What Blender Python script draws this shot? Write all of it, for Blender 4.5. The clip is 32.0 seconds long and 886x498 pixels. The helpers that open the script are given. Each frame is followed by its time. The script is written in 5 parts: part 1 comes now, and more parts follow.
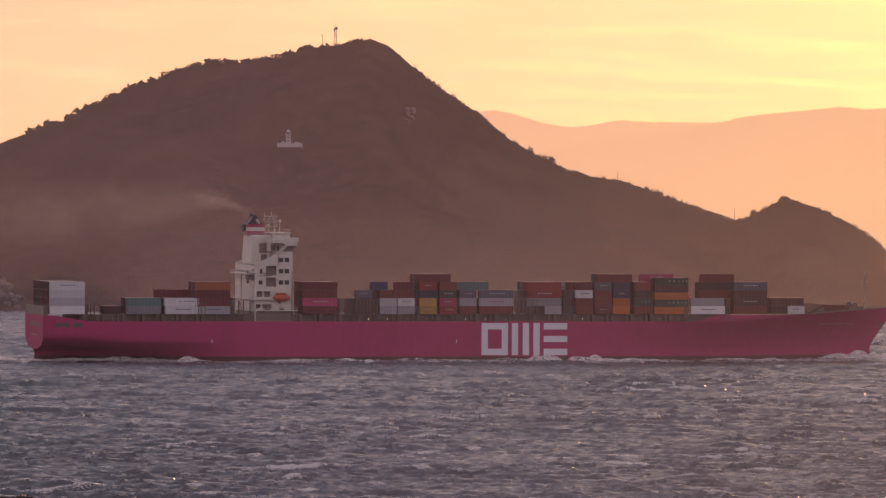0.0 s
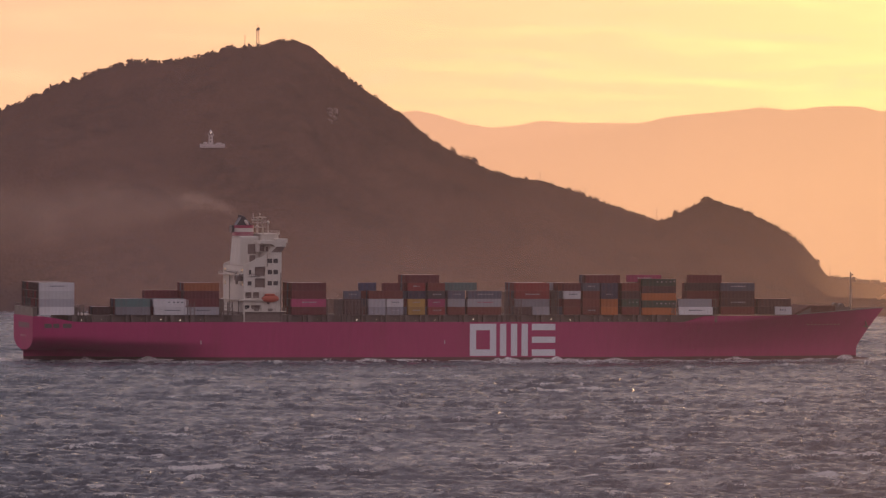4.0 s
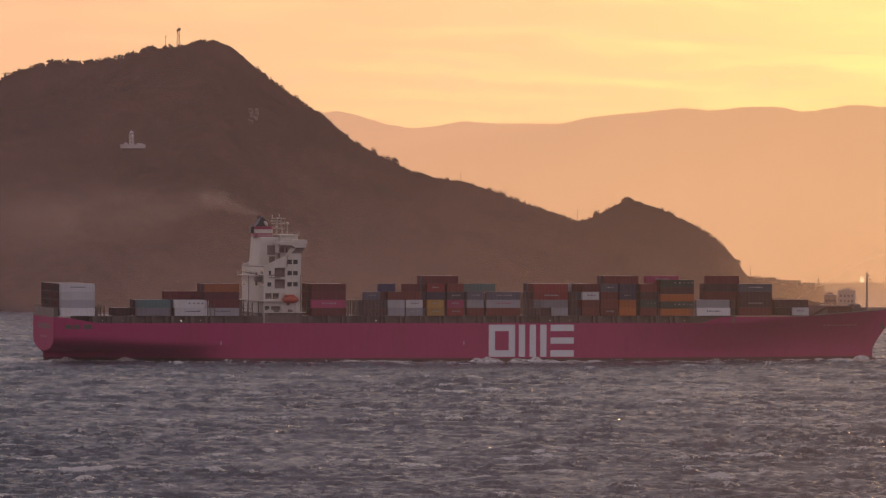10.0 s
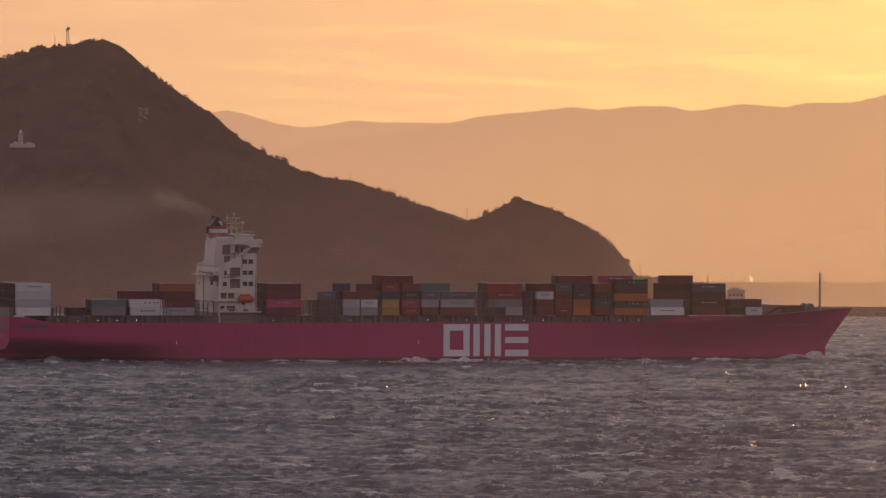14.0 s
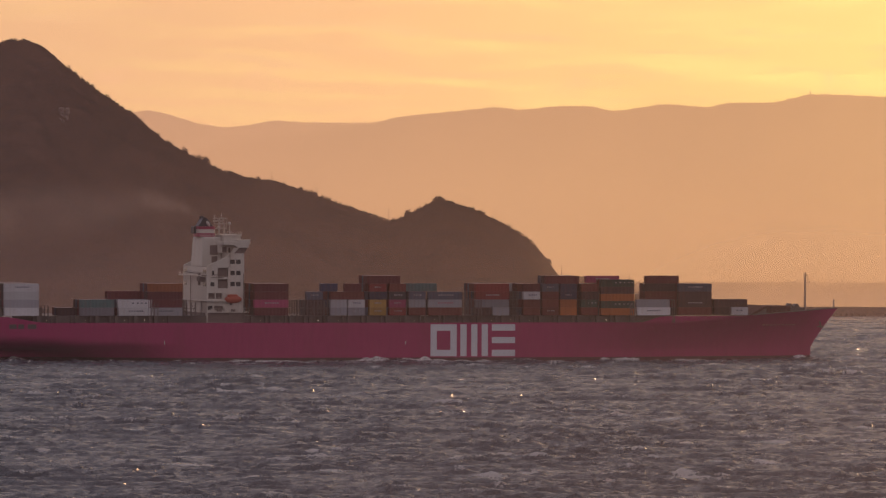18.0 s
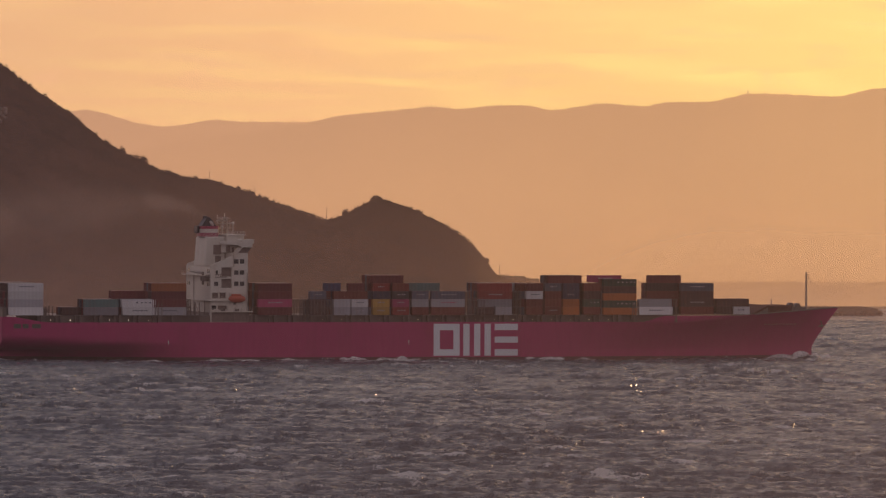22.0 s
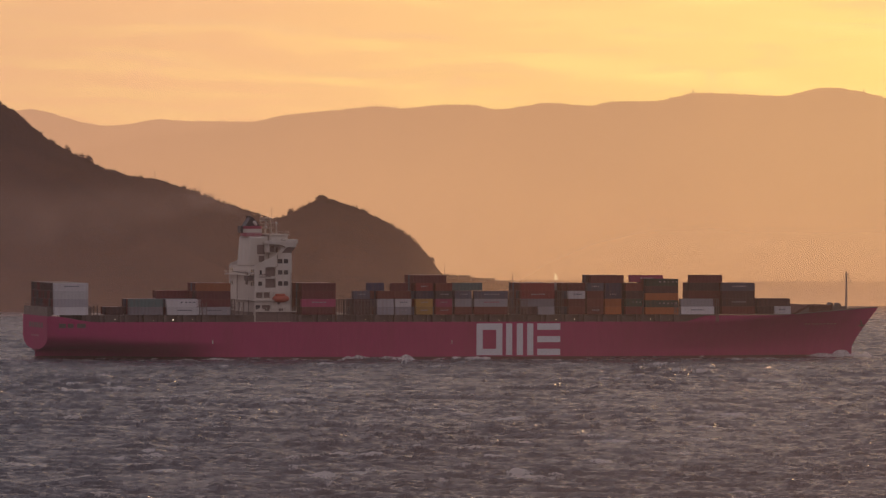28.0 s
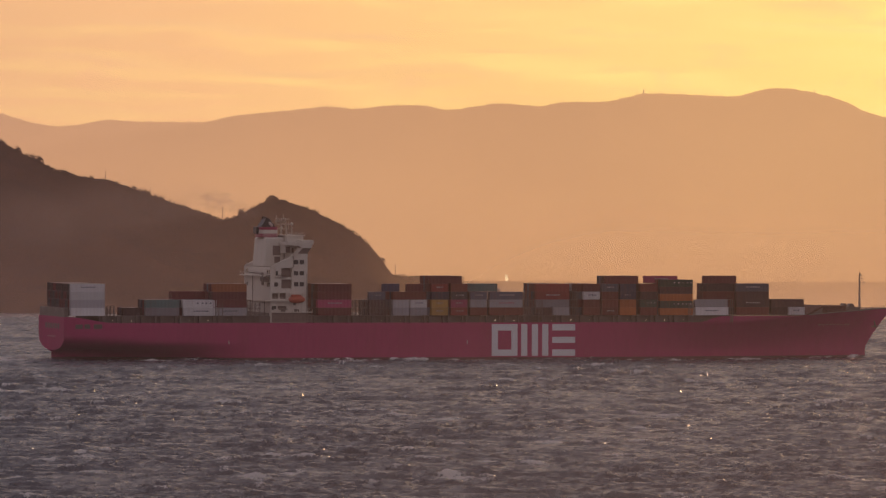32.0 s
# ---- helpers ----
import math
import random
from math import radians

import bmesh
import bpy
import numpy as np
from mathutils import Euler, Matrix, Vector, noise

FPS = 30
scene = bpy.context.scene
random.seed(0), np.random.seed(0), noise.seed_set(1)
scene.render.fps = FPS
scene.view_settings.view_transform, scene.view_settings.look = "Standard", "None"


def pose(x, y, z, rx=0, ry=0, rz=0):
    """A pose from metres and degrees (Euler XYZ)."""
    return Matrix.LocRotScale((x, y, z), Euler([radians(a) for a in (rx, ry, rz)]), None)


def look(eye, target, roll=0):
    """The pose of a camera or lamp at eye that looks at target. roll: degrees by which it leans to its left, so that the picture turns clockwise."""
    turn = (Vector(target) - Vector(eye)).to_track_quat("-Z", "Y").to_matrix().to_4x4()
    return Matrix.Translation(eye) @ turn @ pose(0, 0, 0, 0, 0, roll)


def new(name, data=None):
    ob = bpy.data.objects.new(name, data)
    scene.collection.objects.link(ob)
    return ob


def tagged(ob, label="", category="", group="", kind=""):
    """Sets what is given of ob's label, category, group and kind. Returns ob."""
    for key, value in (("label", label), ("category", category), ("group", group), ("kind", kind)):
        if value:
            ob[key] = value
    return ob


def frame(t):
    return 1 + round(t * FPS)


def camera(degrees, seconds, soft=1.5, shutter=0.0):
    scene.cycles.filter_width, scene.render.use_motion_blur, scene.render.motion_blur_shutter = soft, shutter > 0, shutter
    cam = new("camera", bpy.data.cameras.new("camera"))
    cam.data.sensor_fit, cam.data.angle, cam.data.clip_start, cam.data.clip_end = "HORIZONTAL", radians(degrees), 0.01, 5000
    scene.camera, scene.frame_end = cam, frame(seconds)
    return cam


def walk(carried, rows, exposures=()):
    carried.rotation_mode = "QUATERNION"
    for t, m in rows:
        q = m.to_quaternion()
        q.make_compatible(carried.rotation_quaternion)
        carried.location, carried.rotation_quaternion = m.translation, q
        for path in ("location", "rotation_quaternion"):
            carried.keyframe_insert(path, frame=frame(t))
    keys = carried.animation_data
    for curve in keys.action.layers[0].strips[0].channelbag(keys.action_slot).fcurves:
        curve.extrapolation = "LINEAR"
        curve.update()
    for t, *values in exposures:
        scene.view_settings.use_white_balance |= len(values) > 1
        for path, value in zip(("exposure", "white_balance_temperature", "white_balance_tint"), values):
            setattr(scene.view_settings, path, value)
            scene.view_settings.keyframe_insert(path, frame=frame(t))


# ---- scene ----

# Camera: fixed on a hillside 72 m above the sea, panning after the ship.
EYE = 72.0
cam = camera(5.79, 32.0, soft=1.3)
PAN = [(0, -1.779, -0.0062), (0.5, -1.718, -0.0060), (1, -1.657, -0.0058), (1.5, -1.602, -0.0056), (2, -1.511, -0.0053), (2.5, -1.480, -0.0029),
       (3, -1.398, -0.0003), (3.5, -1.319, 0.0), (5.5, -1.192, -0.0042), (6, -1.138, 0.0017), (6.5, -1.052, 0.0020), (7, -0.950, 0.0024),
       (7.5, -0.892, 0.0070), (8, -0.829, 0.0107), (8.5, -0.812, 0.0085), (9, -0.794, 0.0029), (9.5, -0.763, 0.0064), (10, -0.753, 0.0042),
       (10.5, -0.741, -0.0026), (11, -0.719, -0.0025), (11.5, -0.654, 0.0034), (12, -0.479, 0.0029), (12.5, -0.362, -0.0002), (13, -0.270, 0.0002),
       (13.5, -0.176, 0.0005), (14, -0.030, 0.0022), (14.5, 0.122, 0.0011), (16.5, 0.328, 0.0009), (17, 0.383, 0.0020), (17.5, 0.399, 0.0021),
       (18, 0.482, 0.0033), (18.5, 0.535, 0.0016), (19, 0.565, 0.0008), (19.5, 0.599, 0.0037), (20, 0.673, 0.0040), (20.5, 0.771, 0.0043),
       (21, 0.803, 0.0025), (21.5, 0.840, -0.0001), (22, 0.889, 0.0001), (22.5, 0.916, 0.0011), (23, 0.946, 0.0012), (23.5, 0.955, 0.0003),
       (24, 0.966, 0.0003), (24.5, 0.985, 0.0004), (25, 1.009, 0.0005), (25.5, 1.059, 0.0009), (27.5, 1.230, -0.0007), (28, 1.247, -0.0029),
       (28.5, 1.275, -0.0006), (29, 1.337, 0.0010), (29.5, 1.400, 0.0012), (30, 1.404, 0.0012), (30.5, 1.422, 0.0013), (31, 1.451, 0.0014),
       (31.5, 1.502, 0.0016), (32, 1.570, 0.0018)]


def gaze(pan, lift):
    a, e = radians(pan), radians(0.6328 - lift)
    far = Vector((math.sin(a) * math.cos(e), math.cos(a) * math.cos(e), -math.sin(e))) * 1000
    return look((0, 0, EYE), Vector((0, 0, EYE)) + far, 0.2)


walk(cam, [(t, gaze(p, e)) for t, p, e in PAN], exposures=[(0, 0.70, 6560, 17), (3, 0.64, 6560, 16), (6, 0.50, 6550, 13), (9, 0.40, 6530, 11), (12, 0.32, 6540, 10), (13, 0.14, 6550, 10), (19, 0.13, 6530, 10), (20, 0.06, 6560, 10), (25, 0.03, 6620, 10), (32, 0.05, 6620, 10)])

# ---- light ----
SUN_AZ, SUN_EL = radians(20.0), radians(9.0)
GLOW_AZ = radians(14.0)
world = bpy.data.worlds.new("sky")
scene.world = world
world.use_nodes = True


class Nodes:
    """Short hand for a node tree."""

    def __init__(self, tree):
        self.tree = tree
        tree.nodes.clear()

    def add(self, kind, settings=None, **inputs):
        n = self.tree.nodes.new(kind)
        for k, v in (settings or {}).items():
            setattr(n, k, v)
        for k, v in inputs.items():
            self.set(n, k, v)
        return n

    def set(self, n, key, v):
        key = key.replace("_", " ")
        s = n.inputs[int(key[1:])] if key[0] == "i" and key[1:].isdigit() else n.inputs[key]
        if isinstance(v, bpy.types.NodeSocket):
            self.tree.links.new(v, s)
        else:
            s.default_value = v

    def math(self, op, a, b=0.0, clamp=False):
        return self.add("ShaderNodeMath", {"operation": op, "use_clamp": clamp}, i0=a, i1=b).outputs[0]

    def span(self, v, a, b, c=0.0, d=1.0):
        return self.add("ShaderNodeMapRange", {"clamp": True}, i0=v, i1=a, i2=b, i3=c, i4=d).outputs[0]

    def mix(self, f, a, b, blend="MIX"):
        n = self.add("ShaderNodeMix", {"data_type": "RGBA", "blend_type": blend, "clamp_factor": True}, i0=f, i6=a, i7=b)
        return n.outputs[2]

    def noise(self, vec, scale, detail=4.0, rough=0.55, dim="3D"):
        return self.add("ShaderNodeTexNoise", {"noise_dimensions": dim}, Vector=vec, Scale=scale, Detail=detail, Roughness=rough).outputs[0]

    def scaled(self, vec, s):
        return self.add("ShaderNodeMapping", None, Vector=vec, Scale=s).outputs[0]

    def ramp(self, v, stops):
        n = self.add("ShaderNodeValToRGB", None, Fac=v)
        e = n.color_ramp.elements
        while len(e) < len(stops):
            e.new(0.5)
        for i, (p, c) in enumerate(stops):
            e[i].position = p
            e[i].color = (*c, 1)
        return n.outputs[0]


def sky():
    n = Nodes(world.node_tree)
    way = n.add("ShaderNodeTexCoord").outputs["Generated"]
    xyz = n.add("ShaderNodeSeparateXYZ", None, Vector=way).outputs
    up = n.math("MAXIMUM", xyz[2], 0.0)
    # cosine of the angle to the brightest part of the horizon
    side = n.math("ADD", n.math("MULTIPLY", xyz[0], math.sin(GLOW_AZ)), n.math("MULTIPLY", xyz[1], math.cos(GLOW_AZ)))
    # low sky towards the sun: dull peach, turning to yellow nearer to it
    low = n.ramp(n.span(xyz[0], -0.085, 0.085), [(0.0, (0.74, 0.388, 0.215)), (0.5, (0.97, 0.53, 0.245)), (0.78, (1.12, 0.70, 0.25)), (1.0, (1.28, 0.83, 0.25))])
    east = n.span(xyz[0], -0.07, 0.075)
    # thin cloud in long ragged streaks, drawn out along the horizon
    warp = n.noise(n.scaled(way, (1, 1, 6)), 26.0, 4, 0.6)
    bent = n.add("ShaderNodeCombineXYZ", None, i0=xyz[0], i1=xyz[1], i2=n.math("ADD", xyz[2], n.math("ADD", n.math("MULTIPLY", warp, 0.006), n.math("MULTIPLY", xyz[0], 0.03)))).outputs[0]
    streak = n.span(n.noise(n.scaled(bent, (11, 11, 150)), 3.0, 7, 0.6), 0.47, 0.66)
    bright = n.math("MULTIPLY", streak, n.math("ADD", n.math("MULTIPLY", n.math("POWER", east, 1.6), 0.95), 0.05))
    low = n.mix(bright, low, (1.26, 0.86, 0.29, 1))
    dull = n.span(n.noise(n.scaled(bent, (17, 17, 210)), 3.4, 7, 0.62), 0.52, 0.68, 0, 0.6)
    low = n.mix(n.math("MULTIPLY", dull, n.span(up, 0.004, 0.012, 0.35, 1.0)), low, (0.94, 0.53, 0.265, 1))
    # small heaped clouds low over the far ridge
    heap = n.span(n.noise(n.scaled(way, (60, 60, 130)), 1.0, 6, 0.6), 0.54, 0.64, 0, 0.5)
    low = n.mix(n.math("MULTIPLY", heap, n.math("MULTIPLY", n.span(up, 0.006, 0.0085, 0, 1), n.span(up, 0.0085, 0.0125, 1, 0))), low, (0.96, 0.50, 0.27, 1))
    # cloud cover above: dull mauve grey in front, paler and cooler behind
    front = n.ramp(n.math("MULTIPLY", up, 1.0), [(0.0, (1.0, 0.58, 0.3)), (0.02, (0.66, 0.40, 0.29)), (0.05, (0.43, 0.315, 0.32)), (0.2, (0.245, 0.238, 0.31)), (1.0, (0.285, 0.28, 0.35))])
    back = n.ramp(up, [(0.0, (0.36, 0.28, 0.30)), (0.15, (0.42, 0.35, 0.38)), (1.0, (0.26, 0.25, 0.29))])
    cover = n.mix(n.span(side, -0.5, 0.75), back, front)
    puff = n.noise(n.scaled(way, (1, 1, 3)), 3.0, 5)
    cover = n.mix(n.span(puff, 0.35, 0.7, 0, 0.22), cover, (0.6, 0.48, 0.44, 1))
    # bright veiled air round the sun
    toward = n.add("ShaderNodeVectorMath", {"operation": "DOT_PRODUCT"}, i0=way, i1=(math.sin(SUN_AZ) * math.cos(SUN_EL), math.cos(SUN_AZ) * math.cos(SUN_EL), math.sin(SUN_EL))).outputs["Value"]
    halo = n.math("POWER", n.math("MAXIMUM", toward, 0.0), 34.0)
    cover = n.mix(n.math("MULTIPLY", halo, 0.62), cover, (1.5, 0.95, 0.5, 1))
    near = n.math("MULTIPLY", n.span(up, 0.02, 0.045, 1, 0), n.span(side, 0.80, 0.985))
    col = n.mix(near, cover, low)
    air = n.add("ShaderNodeTexSky", {"sky_type": "NISHITA", "sun_disc": False, "sun_elevation": SUN_EL, "sun_rotation": SUN_AZ, "dust_density": 3.0})
    a = n.add("ShaderNodeBackground", None, Color=col, Strength=1.0)
    b = n.add("ShaderNodeBackground", None, Color=air.outputs[0], Strength=0.006)
    s = n.add("ShaderNodeAddShader", None, i0=a.outputs[0], i1=b.outputs[0])
    n.add("ShaderNodeOutputWorld", None, Surface=s.outputs[0])


sky()
sun = new("sun", bpy.data.lights.new("sun", "SUN"))
sun.data.energy, sun.data.angle, sun.data.color = 1.4, radians(1.0), (1.0, 0.60, 0.30)
sun.matrix_basis = look((0, 0, 500), (-math.sin(SUN_AZ) * 100, -math.cos(SUN_AZ) * 100, 500 - math.tan(SUN_EL) * 100))


# ---- materials ----
def material(name, color, rough=0.6, vary=0.25, grain=1.5, big=0.15, bump=0.02, metal=0.0, dirt=None, dirt_amount=0.35, streak=False, spread=0.0, shine=0.5):
    """A worn surface: two sizes of noise, grime, fine relief; spread varies it from piece to piece."""
    m = bpy.data.materials.new(name)
    m.use_nodes = True
    n = Nodes(m.node_tree)
    at = n.add("ShaderNodeTexCoord").outputs["Object"]
    vec = n.scaled(at, (1, 1, 0.18)) if streak else at
    small, large = n.noise(vec, grain, 5), n.noise(vec, big, 4)
    c = (*color, 1)
    dark = (*[v * (1 - vary) for v in color], 1)
    light = (*[min(1, v * (1 + vary * 0.7)) for v in color], 1)
    col = n.mix(n.span(small, 0.3, 0.7), dark, light)
    col = n.mix(n.span(large, 0.35, 0.7, 0, 0.5), col, c)
    if dirt:
        col = n.mix(n.span(n.noise(vec, big * 3.1, 6, 0.65), 0.5, 0.78, 0, dirt_amount), col, (*dirt, 1))
    if spread:
        r = n.add("ShaderNodeObjectInfo").outputs["Random"]
        col = n.add("ShaderNodeHueSaturation", None, Value=n.span(r, 0, 1, 1 - spread, 1 + spread), Color=col).outputs[0]
    b = n.add("ShaderNodeBsdfPrincipled", None, Base_Color=col, Metallic=metal, Specular_IOR_Level=shine, Roughness=n.span(large, 0.3, 0.7, rough * 0.85, min(1, rough * 1.12)))
    if bump:
        b2 = n.add("ShaderNodeBump", None, Strength=0.5, Distance=bump, Height=small)
        n.set(b, "Normal", b2.outputs[0])
    n.add("ShaderNodeOutputMaterial", None, Surface=b.outputs[0])
    return m


def glow(name, color, power):
    m = bpy.data.materials.new(name)
    m.use_nodes = True
    n = Nodes(m.node_tree)
    e = n.add("ShaderNodeEmission", None, Color=(*color, 1), Strength=power)
    n.add("ShaderNodeOutputMaterial", None, Surface=e.outputs[0])
    return m


RUST = (0.14, 0.055, 0.03)
HULL = material("magenta hull paint", (0.345, 0.042, 0.126), 0.6, 0.10, 0.8, 0.04, 0.01, dirt=(0.22, 0.045, 0.075), dirt_amount=0.4, streak=True, shine=0.05)
BOOT = material("dark red bottom paint", (0.07, 0.018, 0.020), 0.6, 0.3, 0.8, 0.1, 0.01, dirt=(0.05, 0.03, 0.02))
FADED = material("faded name paint", (0.33, 0.085, 0.135), 0.5, 0.2)
WHITE = material("white ship paint", (0.54, 0.49, 0.44), 0.55, 0.08, 1.2, 0.12, 0.01, dirt=(0.36, 0.24, 0.16), dirt_amount=0.5, streak=True)
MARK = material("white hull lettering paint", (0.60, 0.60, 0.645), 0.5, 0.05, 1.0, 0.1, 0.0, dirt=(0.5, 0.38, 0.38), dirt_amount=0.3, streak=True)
# the pallor of haze over the mast is put into its paint
MASTS = material("haze-paled buff mast paint", (0.34, 0.25, 0.19), 0.6, 0.2)
CAP = material("worn grey capping", (0.17, 0.125, 0.125), 0.7, 0.2)
DECK = material("brown deck paint", (0.11, 0.055, 0.045), 0.8, 0.3, 1.0, 0.2, 0.02, dirt=RUST, shine=0.05)
STEEL = material("grey brown lashing steel", (0.12, 0.092, 0.08), 0.6, 0.3, 2.0, 0.3, 0.01, dirt=RUST, dirt_amount=0.5)
# the shade inside openings and under decks is put into these colours
DARK = material("dark opening", (0.085, 0.065, 0.06), 0.6, 0.2)
RECESS = material("dull brown paint and recess shade", (0.19, 0.14, 0.125), 0.7, 0.25, 1.0, 0.3)
GLASS = material("dark window glass", (0.02, 0.02, 0.025), 0.12, 0.1, bump=0)
BLACK = material("black funnel paint", (0.025, 0.022, 0.025), 0.5, 0.3)
RED = material("red band paint", (0.27, 0.028, 0.07), 0.45, 0.1)
ORANGE = material("orange lifeboat plastic", (0.36, 0.06, 0.028), 0.4, 0.1)
PAINT = {}
for key, rgb in dict(white=(0.53, 0.51, 0.53), pale=(0.31, 0.30, 0.325), grey=(0.22, 0.21, 0.235), slate=(0.08, 0.085, 0.115), teal=(0.085, 0.145, 0.145), green=(0.026, 0.05, 0.036),
                     maroon=(0.10, 0.018, 0.022), red=(0.20, 0.023, 0.024), brown=(0.12, 0.026, 0.021), dim=(0.05, 0.025, 0.025), navy=(0.03, 0.032, 0.06), blue=(0.04, 0.05, 0.11),
                     orange=(0.36, 0.105, 0.028), ochre=(0.21, 0.068, 0.027), yellow=(0.33, 0.19, 0.05), magenta=(0.34, 0.045, 0.12), black=(0.045, 0.04, 0.045)).items():
    PAINT[key] = material(key + " container paint", rgb, 0.55, 0.16, 1.6, 0.25, 0.008, dirt=RUST if key not in ("white", "pale") else (0.35, 0.24, 0.18), dirt_amount=0.45, streak=True, spread=0.22, shine=0.3)
WORDS = {"white": "white", "pale": "pale grey", "grey": "grey", "slate": "slate blue", "teal": "dull teal", "green": "dark green", "maroon": "dark maroon", "red": "brick red",
         "brown": "rust brown", "dim": "dark brown", "navy": "dark navy", "blue": "dark blue", "orange": "orange", "ochre": "dull orange brown", "yellow": "mustard yellow", "magenta": "magenta", "black": "black"}


# ---- building helpers ----
def box(bm, x0, x1, y0, y1, z0, z1):
    v = [bm.verts.new((x, y, z)) for z in (z0, z1) for x, y in ((x0, y0), (x1, y0), (x1, y1), (x0, y1))]
    for f in ((3, 2, 1, 0), (4, 5, 6, 7), (0, 1, 5, 4), (1, 2, 6, 5), (2, 3, 7, 6), (3, 0, 4, 7)):
        bm.faces.new([v[i] for i in f])


def prism(bm, outline, y0, y1):
    """An outline of (x, z) points, anticlockwise seen from starboard, drawn out from y0 to y1."""
    a = [bm.verts.new((x, y0, z)) for x, z in outline]
    b = [bm.verts.new((x, y1, z)) for x, z in outline]
    bm.faces.new(a)
    bm.faces.new(b[::-1])
    for i in range(len(a)):
        j = (i + 1) % len(a)
        bm.faces.new((a[j], a[i], b[i], b[j]))


def tube(bm, p, q, r0, r1=None, sides=8):
    p, q = Vector(p), Vector(q)
    turn = (q - p).to_track_quat("Z", "Y")
    r1 = r0 if r1 is None else r1
    rings = []
    for c, r in ((p, r0), (q, r1)):
        rings.append([bm.verts.new(c + turn @ Vector((r * math.cos(a), r * math.sin(a), 0))) for a in (2 * math.pi * i / sides for i in range(sides))])
    for i in range(sides):
        j = (i + 1) % sides
        bm.faces.new((rings[0][i], rings[0][j], rings[1][j], rings[1][i]))
    bm.faces.new(rings[0][::-1])
    bm.faces.new(rings[1])


def bevelled(bm, width):
    bmesh.ops.bevel(bm, geom=bm.edges[:], offset=width, segments=1, affect="EDGES")


def mesh(bm, name, mat, smooth=False):
    d = bpy.data.meshes.new(name)
    bm.normal_update()
    bm.to_mesh(d)
    bm.free()
    if mat:
        d.materials.append(mat)
    if smooth:
        for p in d.polygons:
            p.use_smooth = True
    return d


def part(name, bm, mat, parent, label="", smooth=False):
    ob = new(name, mesh(bm, name, mat, smooth))
    ob.parent = parent
    return tagged(ob, label) if label else ob


def plate(name, mat, parent, *b, label="", bevel=0.0):
    bm = bmesh.new()
    box(bm, *b)
    if bevel:
        bevelled(bm, bevel)
    return part(name, bm, mat, parent, label)


def raw(name, verts, faces, mat, smooth=False):
    """A mesh from arrays of corners and of equal-sided faces."""
    verts, faces = np.asarray(verts, np.float32), np.asarray(faces, np.int32)
    d = bpy.data.meshes.new(name)
    d.vertices.add(len(verts))
    d.vertices.foreach_set("co", verts.ravel())
    k = faces.shape[1]
    d.loops.add(faces.size)
    d.loops.foreach_set("vertex_index", faces.ravel())
    d.polygons.add(len(faces))
    d.polygons.foreach_set("loop_start", np.arange(0, faces.size, k, dtype=np.int32))
    d.polygons.foreach_set("loop_total", np.full(len(faces), k, np.int32))
    d.polygons.foreach_set("use_smooth", np.full(len(faces), smooth))
    d.update(calc_edges=True)
    d.materials.append(mat)
    return d


def grid_faces(rows, cols):
    i = np.arange(rows * cols).reshape(rows, cols)
    return np.stack([i[:-1, :-1], i[:-1, 1:], i[1:, 1:], i[1:, :-1]], -1).reshape(-1, 4)


def smoothstep(v):
    v = np.clip(v, 0, 1)
    return v * v * (3 - 2 * v)


def rough_noise(x, y, seed, octaves=4):
    """Smooth pseudo-random relief, about -1 to 1, from turned sines; unit wavelength."""
    r = np.random.RandomState(seed)
    out, amp = 0, 1.0
    for o in range(octaves):
        for k in range(4):
            a, p, w = r.uniform(0, 6.28), r.uniform(0, 6.28), 2 ** o * r.uniform(0.7, 1.4) * 6.28
            out = out + amp * 0.35 * np.sin(w * (x * np.cos(a) + y * np.sin(a)) + p)
        amp *= 0.5
    return out


def thing(name, label, category, group=""):
    return tagged(new(name), label, category, group)


